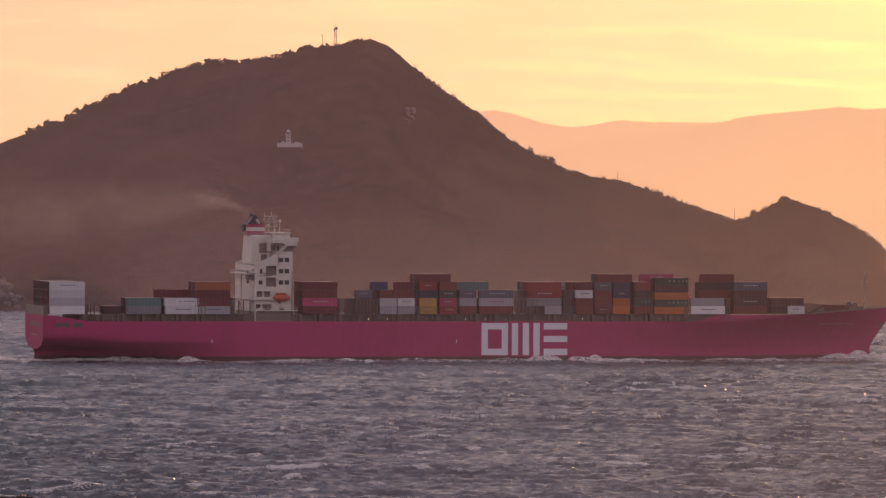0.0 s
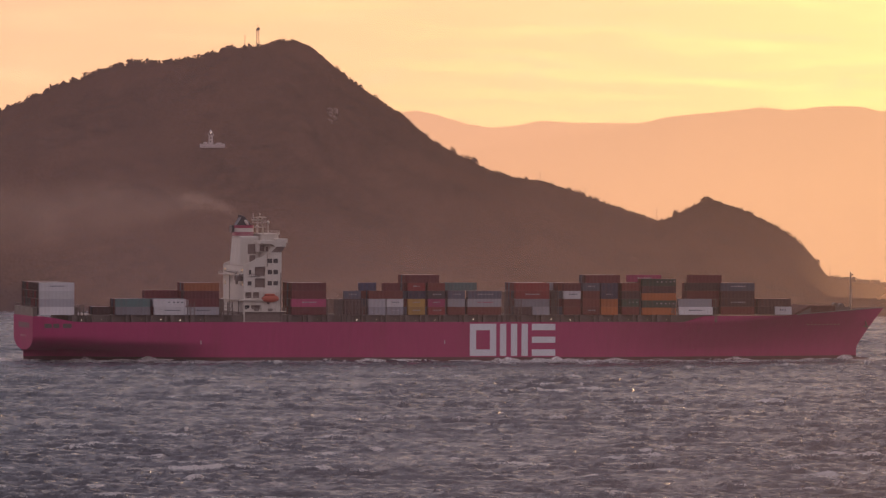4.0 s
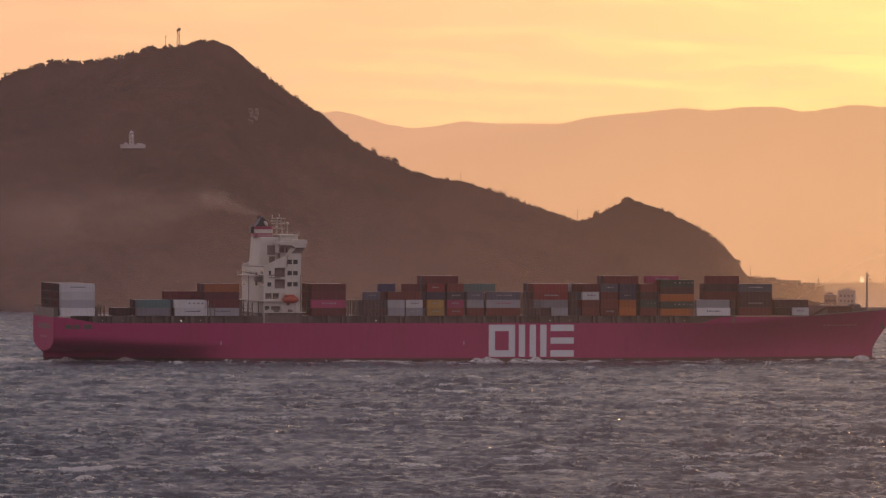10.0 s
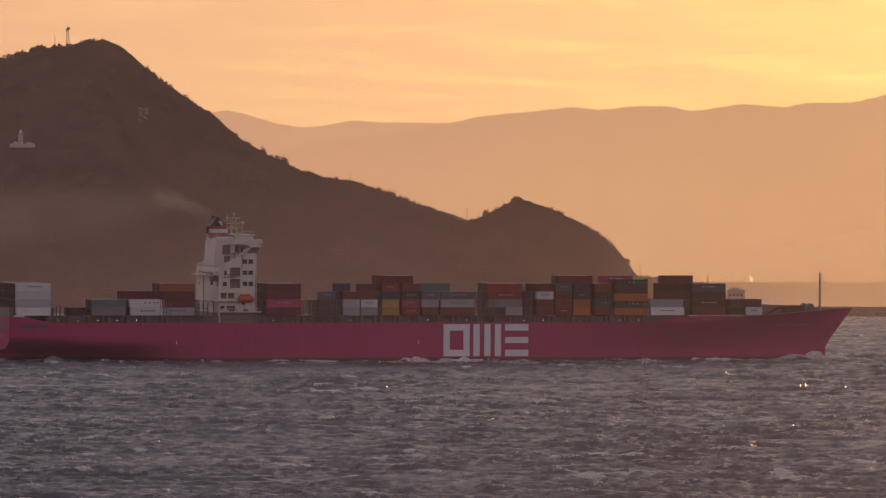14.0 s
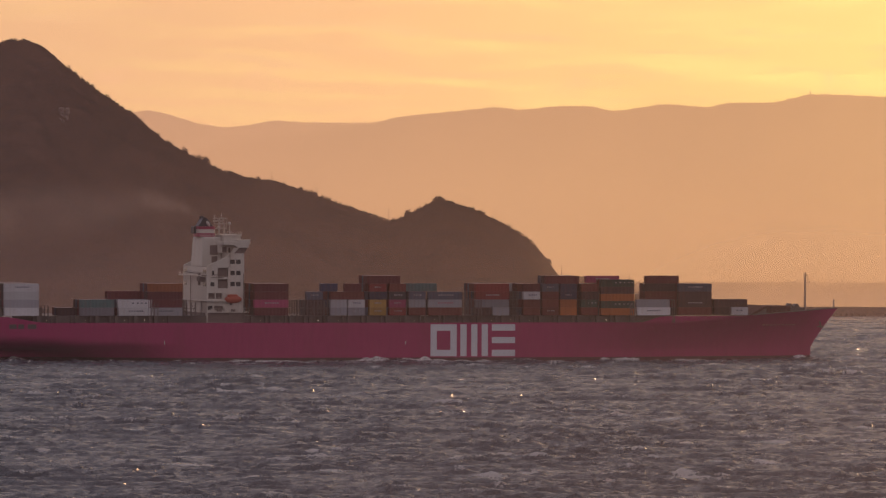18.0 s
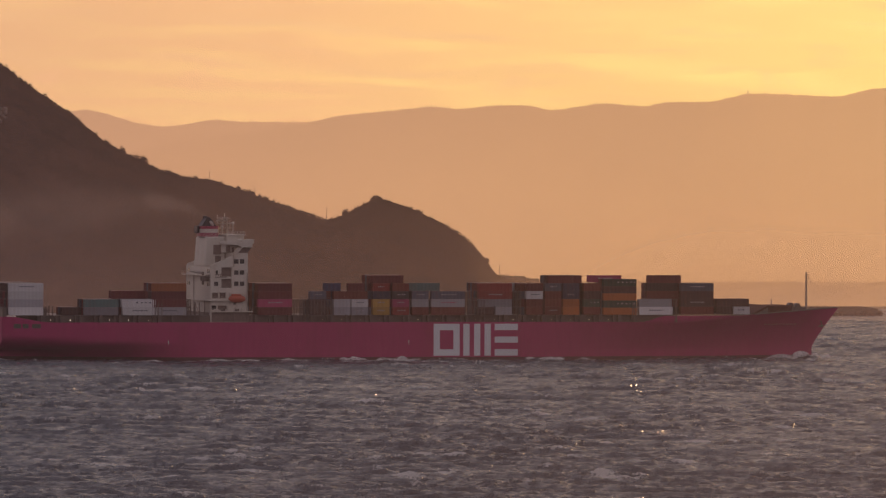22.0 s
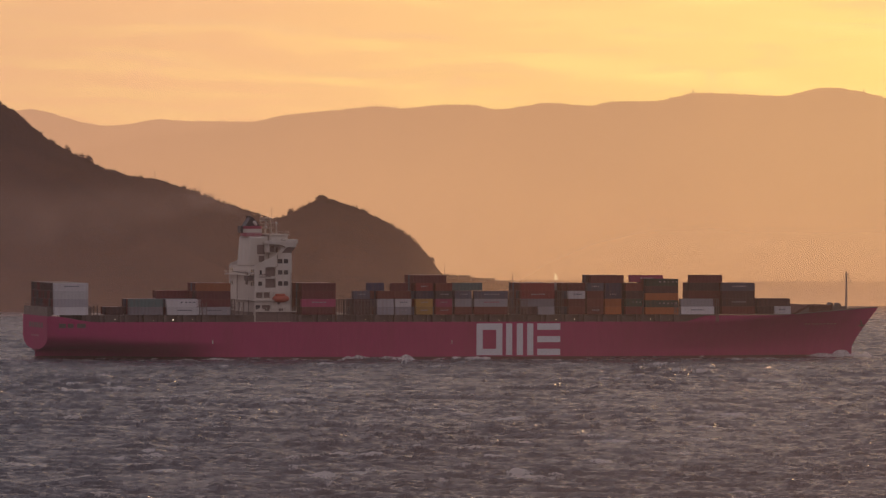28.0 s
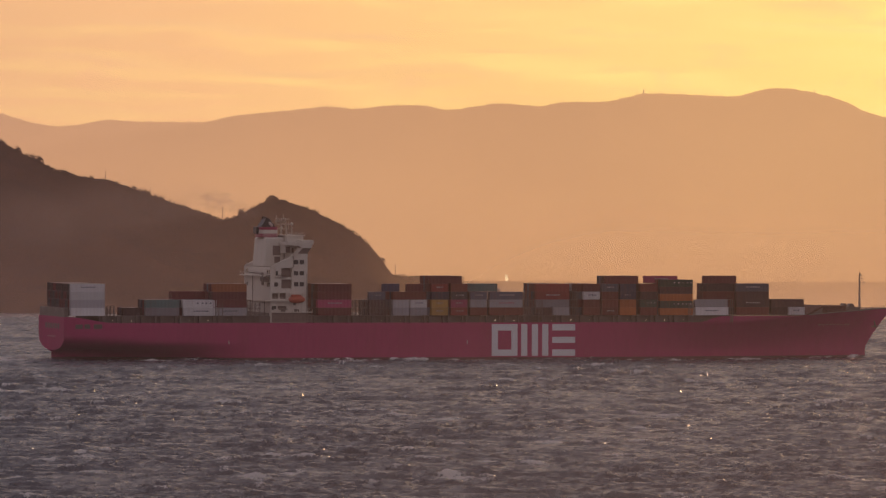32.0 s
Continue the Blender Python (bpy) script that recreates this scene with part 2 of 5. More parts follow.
# ---- sea ----
def water_material():
    m = bpy.data.materials.new("wind-blown sea water")
    m.use_nodes = True
    n = Nodes(m.node_tree)
    at = n.add("ShaderNodeTexCoord").outputs["Object"]
    chop = n.noise(n.scaled(at, (0.5, 0.2, 1)), 0.85, 5, 0.68)
    ripple = n.noise(n.scaled(at, (1.0, 0.55, 1)), 1.5, 4, 0.6)
    height = n.math("ADD", n.math("MULTIPLY", chop, 1.0), n.math("MULTIPLY", ripple, 0.6))
    gust = n.noise(n.scaled(at, (0.11, 0.045, 1)), 1.0, 4, 0.6)
    # the far water lies smoother in the lee of the shore
    lee = n.span(n.add("ShaderNodeSeparateXYZ", None, Vector=at).outputs[1], 2950, 4300, 0.95, 0.5)
    bump = n.add("ShaderNodeBump", None, Strength=1.0, Distance=lee, Height=height)
    foam = n.add("ShaderNodeAttribute", {"attribute_name": "foam"}).outputs["Fac"]
    torn = n.noise(n.scaled(at, (0.9, 0.5, 2.5)), 1.7, 6, 0.75)
    white = n.span(n.math("ADD", foam, n.math("MULTIPLY", n.math("SUBTRACT", torn, 0.5), 2.0)), 0.36, 0.54)
    white = n.math("MULTIPLY", white, n.span(foam, 0.02, 0.2))
    tone = n.mix(n.noise(at, 0.02, 3), (0.040, 0.050, 0.066, 1), (0.058, 0.064, 0.078, 1))
    sea = n.add("ShaderNodeBsdfPrincipled", None, Base_Color=tone, Roughness=n.span(gust, 0.3, 0.7, 0.19, 0.34), IOR=1.33, Normal=bump.outputs[0])
    lean = n.add("ShaderNodeMix", {"data_type": "VECTOR"}, i0=0.7, i4=bump.outputs[0], i5=(0.0, -0.9, 0.44)).outputs[1]
    lean = n.add("ShaderNodeVectorMath", {"operation": "NORMALIZE"}, i0=lean).outputs[0]
    froth = n.add("ShaderNodeBsdfDiffuse", None, Color=(0.88, 0.86, 0.86, 1), Normal=lean)
    # thin foam lets the low sun through
    thin = n.add("ShaderNodeBsdfTranslucent", None, Color=(0.95, 0.86, 0.74, 1), Normal=lean)
    froth = n.add("ShaderNodeMixShader", None, i0=0.45, i1=froth.outputs[0], i2=thin.outputs[0])
    # wet bubbles sparkle
    rough = n.add("ShaderNodeBump", None, Strength=1.0, Distance=5.0, Height=torn)
    wet = n.add("ShaderNodeBsdfGlossy", None, Color=(0.9, 0.9, 0.9, 1), Roughness=0.38, Normal=rough.outputs[0])
    froth = n.add("ShaderNodeMixShader", None, i0=0.15, i1=froth.outputs[0], i2=wet.outputs[0])
    s = n.add("ShaderNodeMixShader", None, i0=white, i1=sea.outputs[0], i2=froth.outputs[0])
    n.add("ShaderNodeOutputMaterial", None, Surface=s.outputs[0])
    return m


WATER = water_material()


def swell(x, y):
    """Height and crest sharpness of a wind sea running towards the viewer and the left."""
    r = np.random.RandomState(5)
    z, crest = np.zeros_like(x), np.zeros_like(x)
    for k in range(70):
        length = 3.0 * 1.044 ** k * r.uniform(0.85, 1.15)
        a = math.radians(259 + r.normal(0, 12 + 120 / (length + 5)))
        w = 2 * math.pi / length
        # each train comes in groups
        g = r.uniform(0.06, 0.16) * w
        b = a + r.uniform(-1.4, 1.4)
        group = 0.6 + 0.4 * np.sin(g * (x * math.cos(b) + y * math.sin(b)) + r.uniform(0, 6.28))
        p = w * (x * math.cos(a) + y * math.sin(a)) + r.uniform(0, 6.28)
        amp = 0.066 * length ** 0.5 * math.exp(-((length / 36) ** 2)) * r.uniform(0.7, 1.3)
        # short waves die out with distance
        amp = amp * smoothstep((length * 3.6e6 / (y * y) - 1.1) / 1.3)
        s = 1 - np.abs(np.sin(p / 2))
        z += amp * group * (1.6 * s ** 1.5 - 0.43)
        crest += amp * group * s ** 3 * min(1.0, (length / 7) ** 2)
    return z, crest


def sea():
    # rows lie closer together near the viewer
    rows, cols = 1260, 820
    depth = EYE / np.linspace(0.01464, 0.0408, rows)[::-1]
    side = np.linspace(-0.0925, 0.0925, cols)
    y = np.repeat(depth[:, None], cols, 1)
    x = side[None, :] * y
    jig = np.random.RandomState(3)
    y = y + jig.uniform(-0.25, 0.25, (rows, cols)) * np.gradient(depth)[:, None]
    x = x + jig.uniform(-0.4, 0.4, (rows, cols)) * (x[:, 1] - x[:, 0])[:, None]
    z, crest = swell(x, y)
    patch = rough_noise(x / 160, y / 160, 8, 3)
    top = np.quantile(crest, 0.988)
    foam = np.clip((crest - top) / (np.quantile(crest, 0.9995) - top), 0, 1) * np.clip(0.75 + 0.6 * patch, 0, 1)
    # breaking crests: torn caps of foam on the sharpest tops
    pick = np.random.RandomState(41)
    cap = np.zeros_like(crest)
    for k in range(210):
        i, j = pick.randint(8, rows - 30), pick.randint(6, cols - 26)
        at = np.unravel_index(np.argmax(crest[i:i + 22, j:j + 20]), (22, 20))
        i, j = i + at[0], j + at[1]
        long, deep = pick.choice([2.0, 2.6, 3.4, 5.0, 7.5]), pick.uniform(1.3, 2.6)
        a, b, c, d = max(0, i - 9), min(rows, i + 10), max(0, j - 30), min(cols, j + 31)
        u, v = (x[a:b, c:d] - x[i, j]) / long, (y[a:b, c:d] - y[i, j] + 0.25 * (x[a:b, c:d] - x[i, j])) / deep
        cap[a:b, c:d] = np.maximum(cap[a:b, c:d], pick.uniform(0.55, 1.0) * np.exp(-(u * u + v * v)))
    cap *= smoothstep((3700 - y) / 500)
    foam = np.maximum(foam, cap)
    z = z * (1 + 0.25 * patch) * (1 - 0.8 * smoothstep((y - 3050) / 1000)) + 0.3 + 0.18 * cap
    d = raw("sea", np.stack([x, y, z], -1).reshape(-1, 3), grid_faces(rows, cols), WATER, True)
    at = d.attributes.new("foam", "FLOAT", "POINT")
    at.data.foreach_set("value", foam.ravel().astype(np.float32))
    ob = new("water_waves", d)
    tagged(ob, "choppy grey sea surface with small whitecaps and warm glints", "sea", kind="structure")
    # calm sheet under the waves, out to the horizon on all sides
    bm = bmesh.new()
    bmesh.ops.create_grid(bm, x_segments=40, y_segments=40, size=4888)
    flat = new("water", mesh(bm, "water", WATER))
    flat.location.z = -2.6
    tagged(flat, "open sea reaching to the far shore", "sea", kind="structure")
    return ob


WAVES = sea()


# ---- land ----
def woods_material(name, a, b, grain):
    m = bpy.data.materials.new(name)
    m.use_nodes = True
    n = Nodes(m.node_tree)
    at = n.add("ShaderNodeTexCoord").outputs["Object"]
    r = n.add("ShaderNodeNewGeometry").outputs["Random Per Island"]
    col = n.mix(n.span(n.noise(at, grain, 4), 0.35, 0.65), (*a, 1), (*b, 1))
    col = n.mix(n.span(n.noise(at, grain * 0.12, 3), 0.4, 0.62, 0, 0.6), col, (a[0] * 1.3, a[1] * 1.2, a[2] * 1.1, 1))
    col = n.add("ShaderNodeHueSaturation", None, Value=n.span(r, 0, 1, 0.84, 1.18), Color=col).outputs[0]
    # light soaks into massed foliage: its facets shade softly
    own = n.add("ShaderNodeNewGeometry").outputs["Normal"]
    soft = n.add("ShaderNodeMix", {"data_type": "VECTOR"}, i0=0.82, i4=own, i5=(0.0, -0.5, 0.87)).outputs[1]
    soft = n.add("ShaderNodeVectorMath", {"operation": "NORMALIZE"}, i0=soft).outputs[0]
    s = n.add("ShaderNodeBsdfDiffuse", None, Color=col, Normal=soft)
    n.add("ShaderNodeOutputMaterial", None, Surface=s.outputs[0])
    return m


WOODS = woods_material("winter woodland", (0.066, 0.038, 0.022), (0.038, 0.027, 0.017), 0.12)
ROCK = material("bare brown rock", (0.13, 0.105, 0.09), 0.9, 0.3, 0.5, 0.08, 0.3)
BARK = material("dark bark", (0.06, 0.045, 0.035), 0.9, 0.3)
CONCRETE = material("weathered concrete", (0.32, 0.28, 0.25), 0.85, 0.2, 0.8, 0.1, 0.03, dirt=(0.15, 0.11, 0.09))
PLASTER = material("white plastered wall", (0.41, 0.38, 0.385), 0.7, 0.08, 1.0, 0.2, 0.01)

MOLE = material("dark wet stone", (0.13, 0.085, 0.06), 0.85, 0.3, 0.8, 0.1, 0.05, dirt=(0.07, 0.05, 0.04))

RIDGE = [(-560, 20), (-433, 49.6), (-351, 75.7), (-318, 88.0), (-293, 100.1), (-260, 112.7), (-247, 115.0), (-225, 116.0), (-213, 118.0), (-199, 122.5), (-188, 123.4), (-177, 126.5),
         (-168, 127.1), (-160, 123.5), (-152, 116.4), (-139, 105.9), (-115, 89.6), (-102, 78.5), (-81, 67.0), (-74, 63.4), (-63, 60.4), (-46, 58.2), (-32, 53.5),
         (-4, 43.1), (10, 38.1), (21, 42.6), (34, 49.6), (40, 48.5), (51, 44.7), (65, 38.1), (73, 33.6), (82, 26.2), (89, 17.9), (93, 12.9), (104, 11.6), (120, 9.4), (137, 3.1), (150, -3.0)]
BACK, SHORE = 4300.0, 3890.0


def ridge(x):
    return np.interp(x, [p[0] for p in RIDGE], [p[1] for p in RIDGE])


def hill_height(x, y):
    """The island: rising from the shore to its ridge, with spurs and gullies."""
    shore = SHORE + 60 * smoothstep((x - 20) / 110) + 18 * np.sin(x / 47)
    s = np.clip((y - shore) / (BACK - shore), 0, 1)
    over = np.clip((y - BACK) / 240, 0, 1)
    # the ridge is seen from the eye: scale with distance so that its outline stays put
    h = ridge(x * BACK / np.maximum(y, 1)) - 1.3
    shape = 0.12 * smoothstep(s / 0.05) * np.clip(h / 60, 0, 1) + (1 - 0.12 * np.clip(h / 60, 0, 1)) * s ** 1.15
    spur = rough_noise(x / 120, y / 210, 21, 4) * 13 * s * (1 - s) * 2.2 * np.clip(h / 70, 0.1, 1)
    z = np.maximum(h, -3) * shape - spur
    return np.where(s <= 0, -3.0, z) - over ** 1.3 * 120


def island():
    xs, ys = np.linspace(-540, 165, 236), np.concatenate([np.linspace(3840, BACK, 120), np.linspace(BACK + 8, 4540, 24)])
    x, y = np.meshgrid(xs, ys)
    z = hill_height(x, y)
    d = raw("hillside", np.stack([x, y, z], -1).reshape(-1, 3), grid_faces(len(ys), len(xs)), WOODS, True)
    ob = tagged(new("ground_island", d), "steep island hillside under brown winter scrub", "hillside", kind="structure")
    # the wood: tree crowns as small uneven clumps
    r = np.random.RandomState(11)
    ball = np.array([(1, 0, 0), (-1, 0, 0), (0, 1, 0), (0, -1, 0), (0, 0, 1), (0, 0, -1)], float)
    tri = np.array([(0, 2, 4), (2, 1, 4), (1, 3, 4), (3, 0, 4), (2, 0, 5), (1, 2, 5), (3, 1, 5), (0, 3, 5)])
    n = 112000
    px = r.uniform(-535, 150, n)
    py = SHORE + (BACK + 25 - SHORE) * r.uniform(0, 1, n) ** 0.8
    pz = hill_height(px, py)
    keep = pz > 1.0
    px, py, pz = px[keep], py[keep], pz[keep]
    k = len(px)
    # a ragged fringe of twigs and saplings along the skyline
    m = 20000
    fx, fy = r.uniform(-535, 110, m), r.uniform(BACK - 14, BACK + 6, m)
    fz = hill_height(fx, fy) + r.uniform(0.2, 1.0, m) ** 1.6 * np.clip(1.35 + 1.1 * rough_noise(fx / 26, fy * 0, 15, 5), 0.3, 2.8)
    px, py, pz = np.concatenate([px, fx]), np.concatenate([py, fy]), np.concatenate([pz, fz])
    fringe = np.arange(k + m) >= k
    k += m
    size = np.where(fringe, 0.45, 1.0) * r.uniform(0.7, 1.35, k) * r.choice([1, 1, 1, 1.35], k) * np.clip((ridge(px) + 14) / 60, 0.45, 1)
    spin = r.uniform(0, 6.28, k)
    b = ball[None] * (1 + r.uniform(-0.28, 0.28, (k, len(ball), 1)))
    bx = b[..., 0] * np.cos(spin)[:, None] - b[..., 1] * np.sin(spin)[:, None]
    by = b[..., 0] * np.sin(spin)[:, None] + b[..., 1] * np.cos(spin)[:, None]
    v = np.stack([px[:, None] + bx * size[:, None], py[:, None] + by * size[:, None], pz[:, None] + (b[..., 2] * 0.6 + 0.3) * size[:, None]], -1)
    f = tri[None] + (np.arange(k) * len(ball))[:, None, None]
    w = new("woodland", raw("woodland", v.reshape(-1, 3), f.reshape(-1, 3), WOODS, True))
    tagged(w, "dense brown-green winter wood covering the island hill", "woodland", kind="stuff")


island()


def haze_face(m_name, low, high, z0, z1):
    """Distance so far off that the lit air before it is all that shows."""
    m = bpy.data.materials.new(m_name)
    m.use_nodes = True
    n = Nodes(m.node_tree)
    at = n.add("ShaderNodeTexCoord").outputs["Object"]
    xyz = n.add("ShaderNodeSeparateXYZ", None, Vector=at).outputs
    # haze light painted by height and side, then given off as emission
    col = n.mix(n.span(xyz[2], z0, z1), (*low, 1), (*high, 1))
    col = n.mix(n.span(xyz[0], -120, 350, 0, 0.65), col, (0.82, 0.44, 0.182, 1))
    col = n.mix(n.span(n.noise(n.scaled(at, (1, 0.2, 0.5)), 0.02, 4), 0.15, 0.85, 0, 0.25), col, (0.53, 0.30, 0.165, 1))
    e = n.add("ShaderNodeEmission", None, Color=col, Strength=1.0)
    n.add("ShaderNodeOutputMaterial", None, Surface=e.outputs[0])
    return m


FAR = [(-330, 74), (-207, 85.2), (-160, 91.6), (-120, 94.8), (-108, 91.8), (-95, 87.8), (-80, 85.3), (-67, 86.6), (-53, 89.8), (-36, 88.3), (3, 88.4), (14, 91.3), (35, 93.8), (69, 97.1),
       (84, 95.6), (100, 97.8), (122, 97.9), (134, 95.1), (162, 99.3), (187, 97.5), (195, 100.0), (222, 100.1), (242, 105.1), (294, 103.4), (311, 107.9), (322, 108.2),
       (337, 105.8), (353, 101.2), (365, 95.0), (381, 91.3), (427, 79.7), (520, 60)]


# a nearer ridge before it, joining its crest
NEAR = [(-170, 40), (-140, 55), (-112, 67), (-91, 72.6), (-71, 77.6), (-50, 80.4), (-30, 82.2), (-8, 86.3), (3, 88.45)] + [p for p in FAR if p[0] > 4]


def far_range(name, label, profile, mat, away):
    xs = np.linspace(-330, 520, 1700)
    top = np.interp(xs, [p[0] for p in profile], [p[1] for p in profile])
    k = np.ones(17) / 17
    top = np.convolve(np.pad(top, 8, "edge"), k, "valid") + 0.3 * rough_noise(xs / 9, xs * 0, 4, 4) + 0.14 * rough_noise(xs / 2.6, xs * 0, 6, 3)
    levels = np.concatenate([np.linspace(0, 1, 24), [0.9, 0.4]])
    x = xs[None] * (away / 4820)[:, None]
    y = np.repeat(away[:, None], len(xs), 1)
    z = (top[None] - EYE) * levels[:, None] * (away / 4820)[:, None] + EYE * levels[:, None]
    ob = new(name, raw("backdrop", np.stack([x, y, z], -1).reshape(-1, 3), grid_faces(len(levels), len(xs)), mat, True))
    tagged(ob, label, "mountains", kind="structure")


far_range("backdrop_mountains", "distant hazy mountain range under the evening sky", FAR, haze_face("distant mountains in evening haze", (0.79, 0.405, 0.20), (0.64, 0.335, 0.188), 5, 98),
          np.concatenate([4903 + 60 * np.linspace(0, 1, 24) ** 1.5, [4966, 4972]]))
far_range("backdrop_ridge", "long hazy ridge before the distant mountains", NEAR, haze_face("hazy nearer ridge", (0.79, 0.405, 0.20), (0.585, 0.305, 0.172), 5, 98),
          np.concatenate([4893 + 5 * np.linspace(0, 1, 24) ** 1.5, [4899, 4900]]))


# ---- things on the land ----
def on_hill(px, pz, at=BACK):
    """Where the line from the eye through a point (px, at, pz) first meets the hillside."""
    for y in np.arange(SHORE, BACK + 20, 1.0):
        x, z = px * y / at, EYE + (pz - EYE) * y / at
        if hill_height(np.array(x), np.array(y)) >= z:
            return Vector((x, float(y), z))
    return Vector((px * BACK / at, BACK, float(hill_height(np.array(px * BACK / at), np.array(BACK)))))


LEAF = woods_material("dark evergreen leaves", (0.056, 0.032, 0.019), (0.043, 0.030, 0.018), 0.6)


def tree(x, top, wide, seed):
    """A tree on the skyline: tapered trunk, limbs, a loose crown of small leaf clumps."""
    r = random.Random(seed)
    base = float(hill_height(np.array(x), np.array(BACK - 3))) - 1.2
    high = max(top - base + 0.3, wide * 0.7)
    t = thing("tree", "dark wind-shaped tree on the island skyline", "tree", "trees on the ridge")
    t.location = (x, BACK - 3, base)
    bm = bmesh.new()
    tube(bm, (0, 0, 0), (0.2, 0, high * 0.55), 0.22, 0.12, 7)
    for k in range(7):
        a = r.uniform(0, 6.28)
        tube(bm, (0.1, 0, high * r.uniform(0.2, 0.45)), (math.cos(a) * wide * 0.33, math.sin(a) * wide * 0.33, high * r.uniform(0.5, 0.8)), 0.09, 0.03, 5)
    part("trunk", bm, BARK, t)
    bm = bmesh.new()
    for k in range(110):
        d = Vector((r.gauss(0, 1), r.gauss(0, 1), r.gauss(0, 1))).normalized() * r.uniform(0.0, 1) ** 0.75
        c = Vector((d.x * wide * 0.5, d.y * wide * 0.5, high * 0.5 + d.z * high * 0.5))
        s = r.uniform(0.055, 0.10) * wide
        bmesh.ops.create_icosphere(bm, subdivisions=1, radius=s, matrix=Matrix.Translation(c) @ Euler((r.uniform(0, 3), r.uniform(0, 3), 0)).to_matrix().to_4x4() @ Matrix.Diagonal((1.2, 1.0, 0.75, 1)))
    part("crown", bm, LEAF, t)


RIDGE_TREES = random.Random(77)
for k in range(60):
    x = RIDGE_TREES.uniform(-340, 92) if k < 30 else RIDGE_TREES.uniform(-150, 88)
    tree(x, float(ridge(np.array(x))) + RIDGE_TREES.uniform(0.3, 1.2), RIDGE_TREES.uniform(1.8, 4.0), 100 + k)
for k, (x, top, wide) in enumerate(((-248, 117.3, 7.8), (-240, 117.3, 7.2), (-230, 117.1, 6.6), (-221.6, 118.2, 5), (-218, 119, 2.3), (-210.8, 119, 3.1), (-199.6, 123.9, 6.1), (-191.5, 123.8, 4),
                                    (-175.5, 127.1, 5.5), (-90.9, 75, 2.7), (-83.7, 70.3, 3.7), (-80.7, 69.8, 5), (-28.5, 53.8, 3.1), (-23.3, 51, 2.8), (-14.4, 47.5, 2.6), (18.9, 44, 4.2),
                                    (22.3, 44, 2.3), (33.4, 50.1, 5.5), (-140.9, 108.7, 3.4), (-309, 93, 5.5), (-331.6, 83.5, 5), (-288, 103, 5.5), (-276.3, 107.2, 5), (-268, 110, 5))):
    tree(x, top, wide, k)


for k, x in enumerate(np.arange(-336, -192, 4.6)):
    x = float(x) + RIDGE_TREES.uniform(-1.4, 1.4)
    tree(x, float(ridge(np.array(x))) + RIDGE_TREES.uniform(0.5, 2.0), RIDGE_TREES.uniform(4.0, 8.0), 300 + k)


def lattice_tower(name, label, at, high, foot, dishes=(), steel=None):
    steel = steel or STEEL
    t = thing(name, label, "tower")
    t.location = at
    bm = bmesh.new()
    corners = [(-1, -1), (1, -1), (1, 1), (-1, 1)]
    for cx, cy in corners:
        tube(bm, (cx * foot, cy * foot, -1), (cx * foot * 0.45, cy * foot * 0.45, high), 0.13, 0.09, 5)
    part("leg", bm, steel, t)
    bm = bmesh.new()
    n = 6
    for k in range(n):
        f0, f1 = foot * (1 - 0.55 * k / n), foot * (1 - 0.55 * (k + 1) / n)
        z0, z1 = high * k / n, high * (k + 1) / n
        for i in range(4):
            a, b = corners[i], corners[(i + 1) % 4]
            tube(bm, (a[0] * f0, a[1] * f0, z0), (b[0] * f1, b[1] * f1, z1), 0.06, sides=4)
            tube(bm, (a[0] * f1, a[1] * f1, z1), (b[0] * f1, b[1] * f1, z1), 0.06, sides=4)
    part("brace", bm, steel, t)
    bm = bmesh.new()
    tube(bm, (0, 0, high), (0, 0, high * 1.22), 0.09, 0.05, 5)
    part("aerial", bm, steel, t)
    for z, r, side in dishes:
        bm = bmesh.new()
        tube(bm, (side * foot * 0.55, -0.3, z), (side * foot * 0.55, -0.9, z), r * 0.7, r, 14)
        part("dish", bm, steel, t)
    return t


def pole(label, at, high):
    p = thing("pole", label, "pole", "poles on the ridge")
    p.location = at
    bm = bmesh.new()
    tube(bm, (0, 0, -0.5), (0, 0, high), 0.16, 0.09, 6)
    part("shaft", bm, STEEL, p)
    plate("crossarm", STEEL, p, -0.7, 0.7, -0.08, 0.08, high * 0.9, high * 0.9 + 0.12)


ground_at = lambda x: float(hill_height(np.array(x), np.array(BACK)))
lattice_tower("radio_tower", "steel lattice radio tower with dishes on the summit", (-186.8, BACK, ground_at(-186.8)), 132.6 - ground_at(-186.8), 0.9, ((132.2 - ground_at(-186.8), 0.75, 1), (131.5 - ground_at(-186.8), 0.5, -1)))
for x, z in ((-193.1, 129.4), (-47.9, 62.2), (9.5, 44.8), (94.5, 17.0), (-25.8, 54.6)):
    pole("thin pole standing on the island ridge", (x, BACK, ground_at(x)), z - ground_at(x))


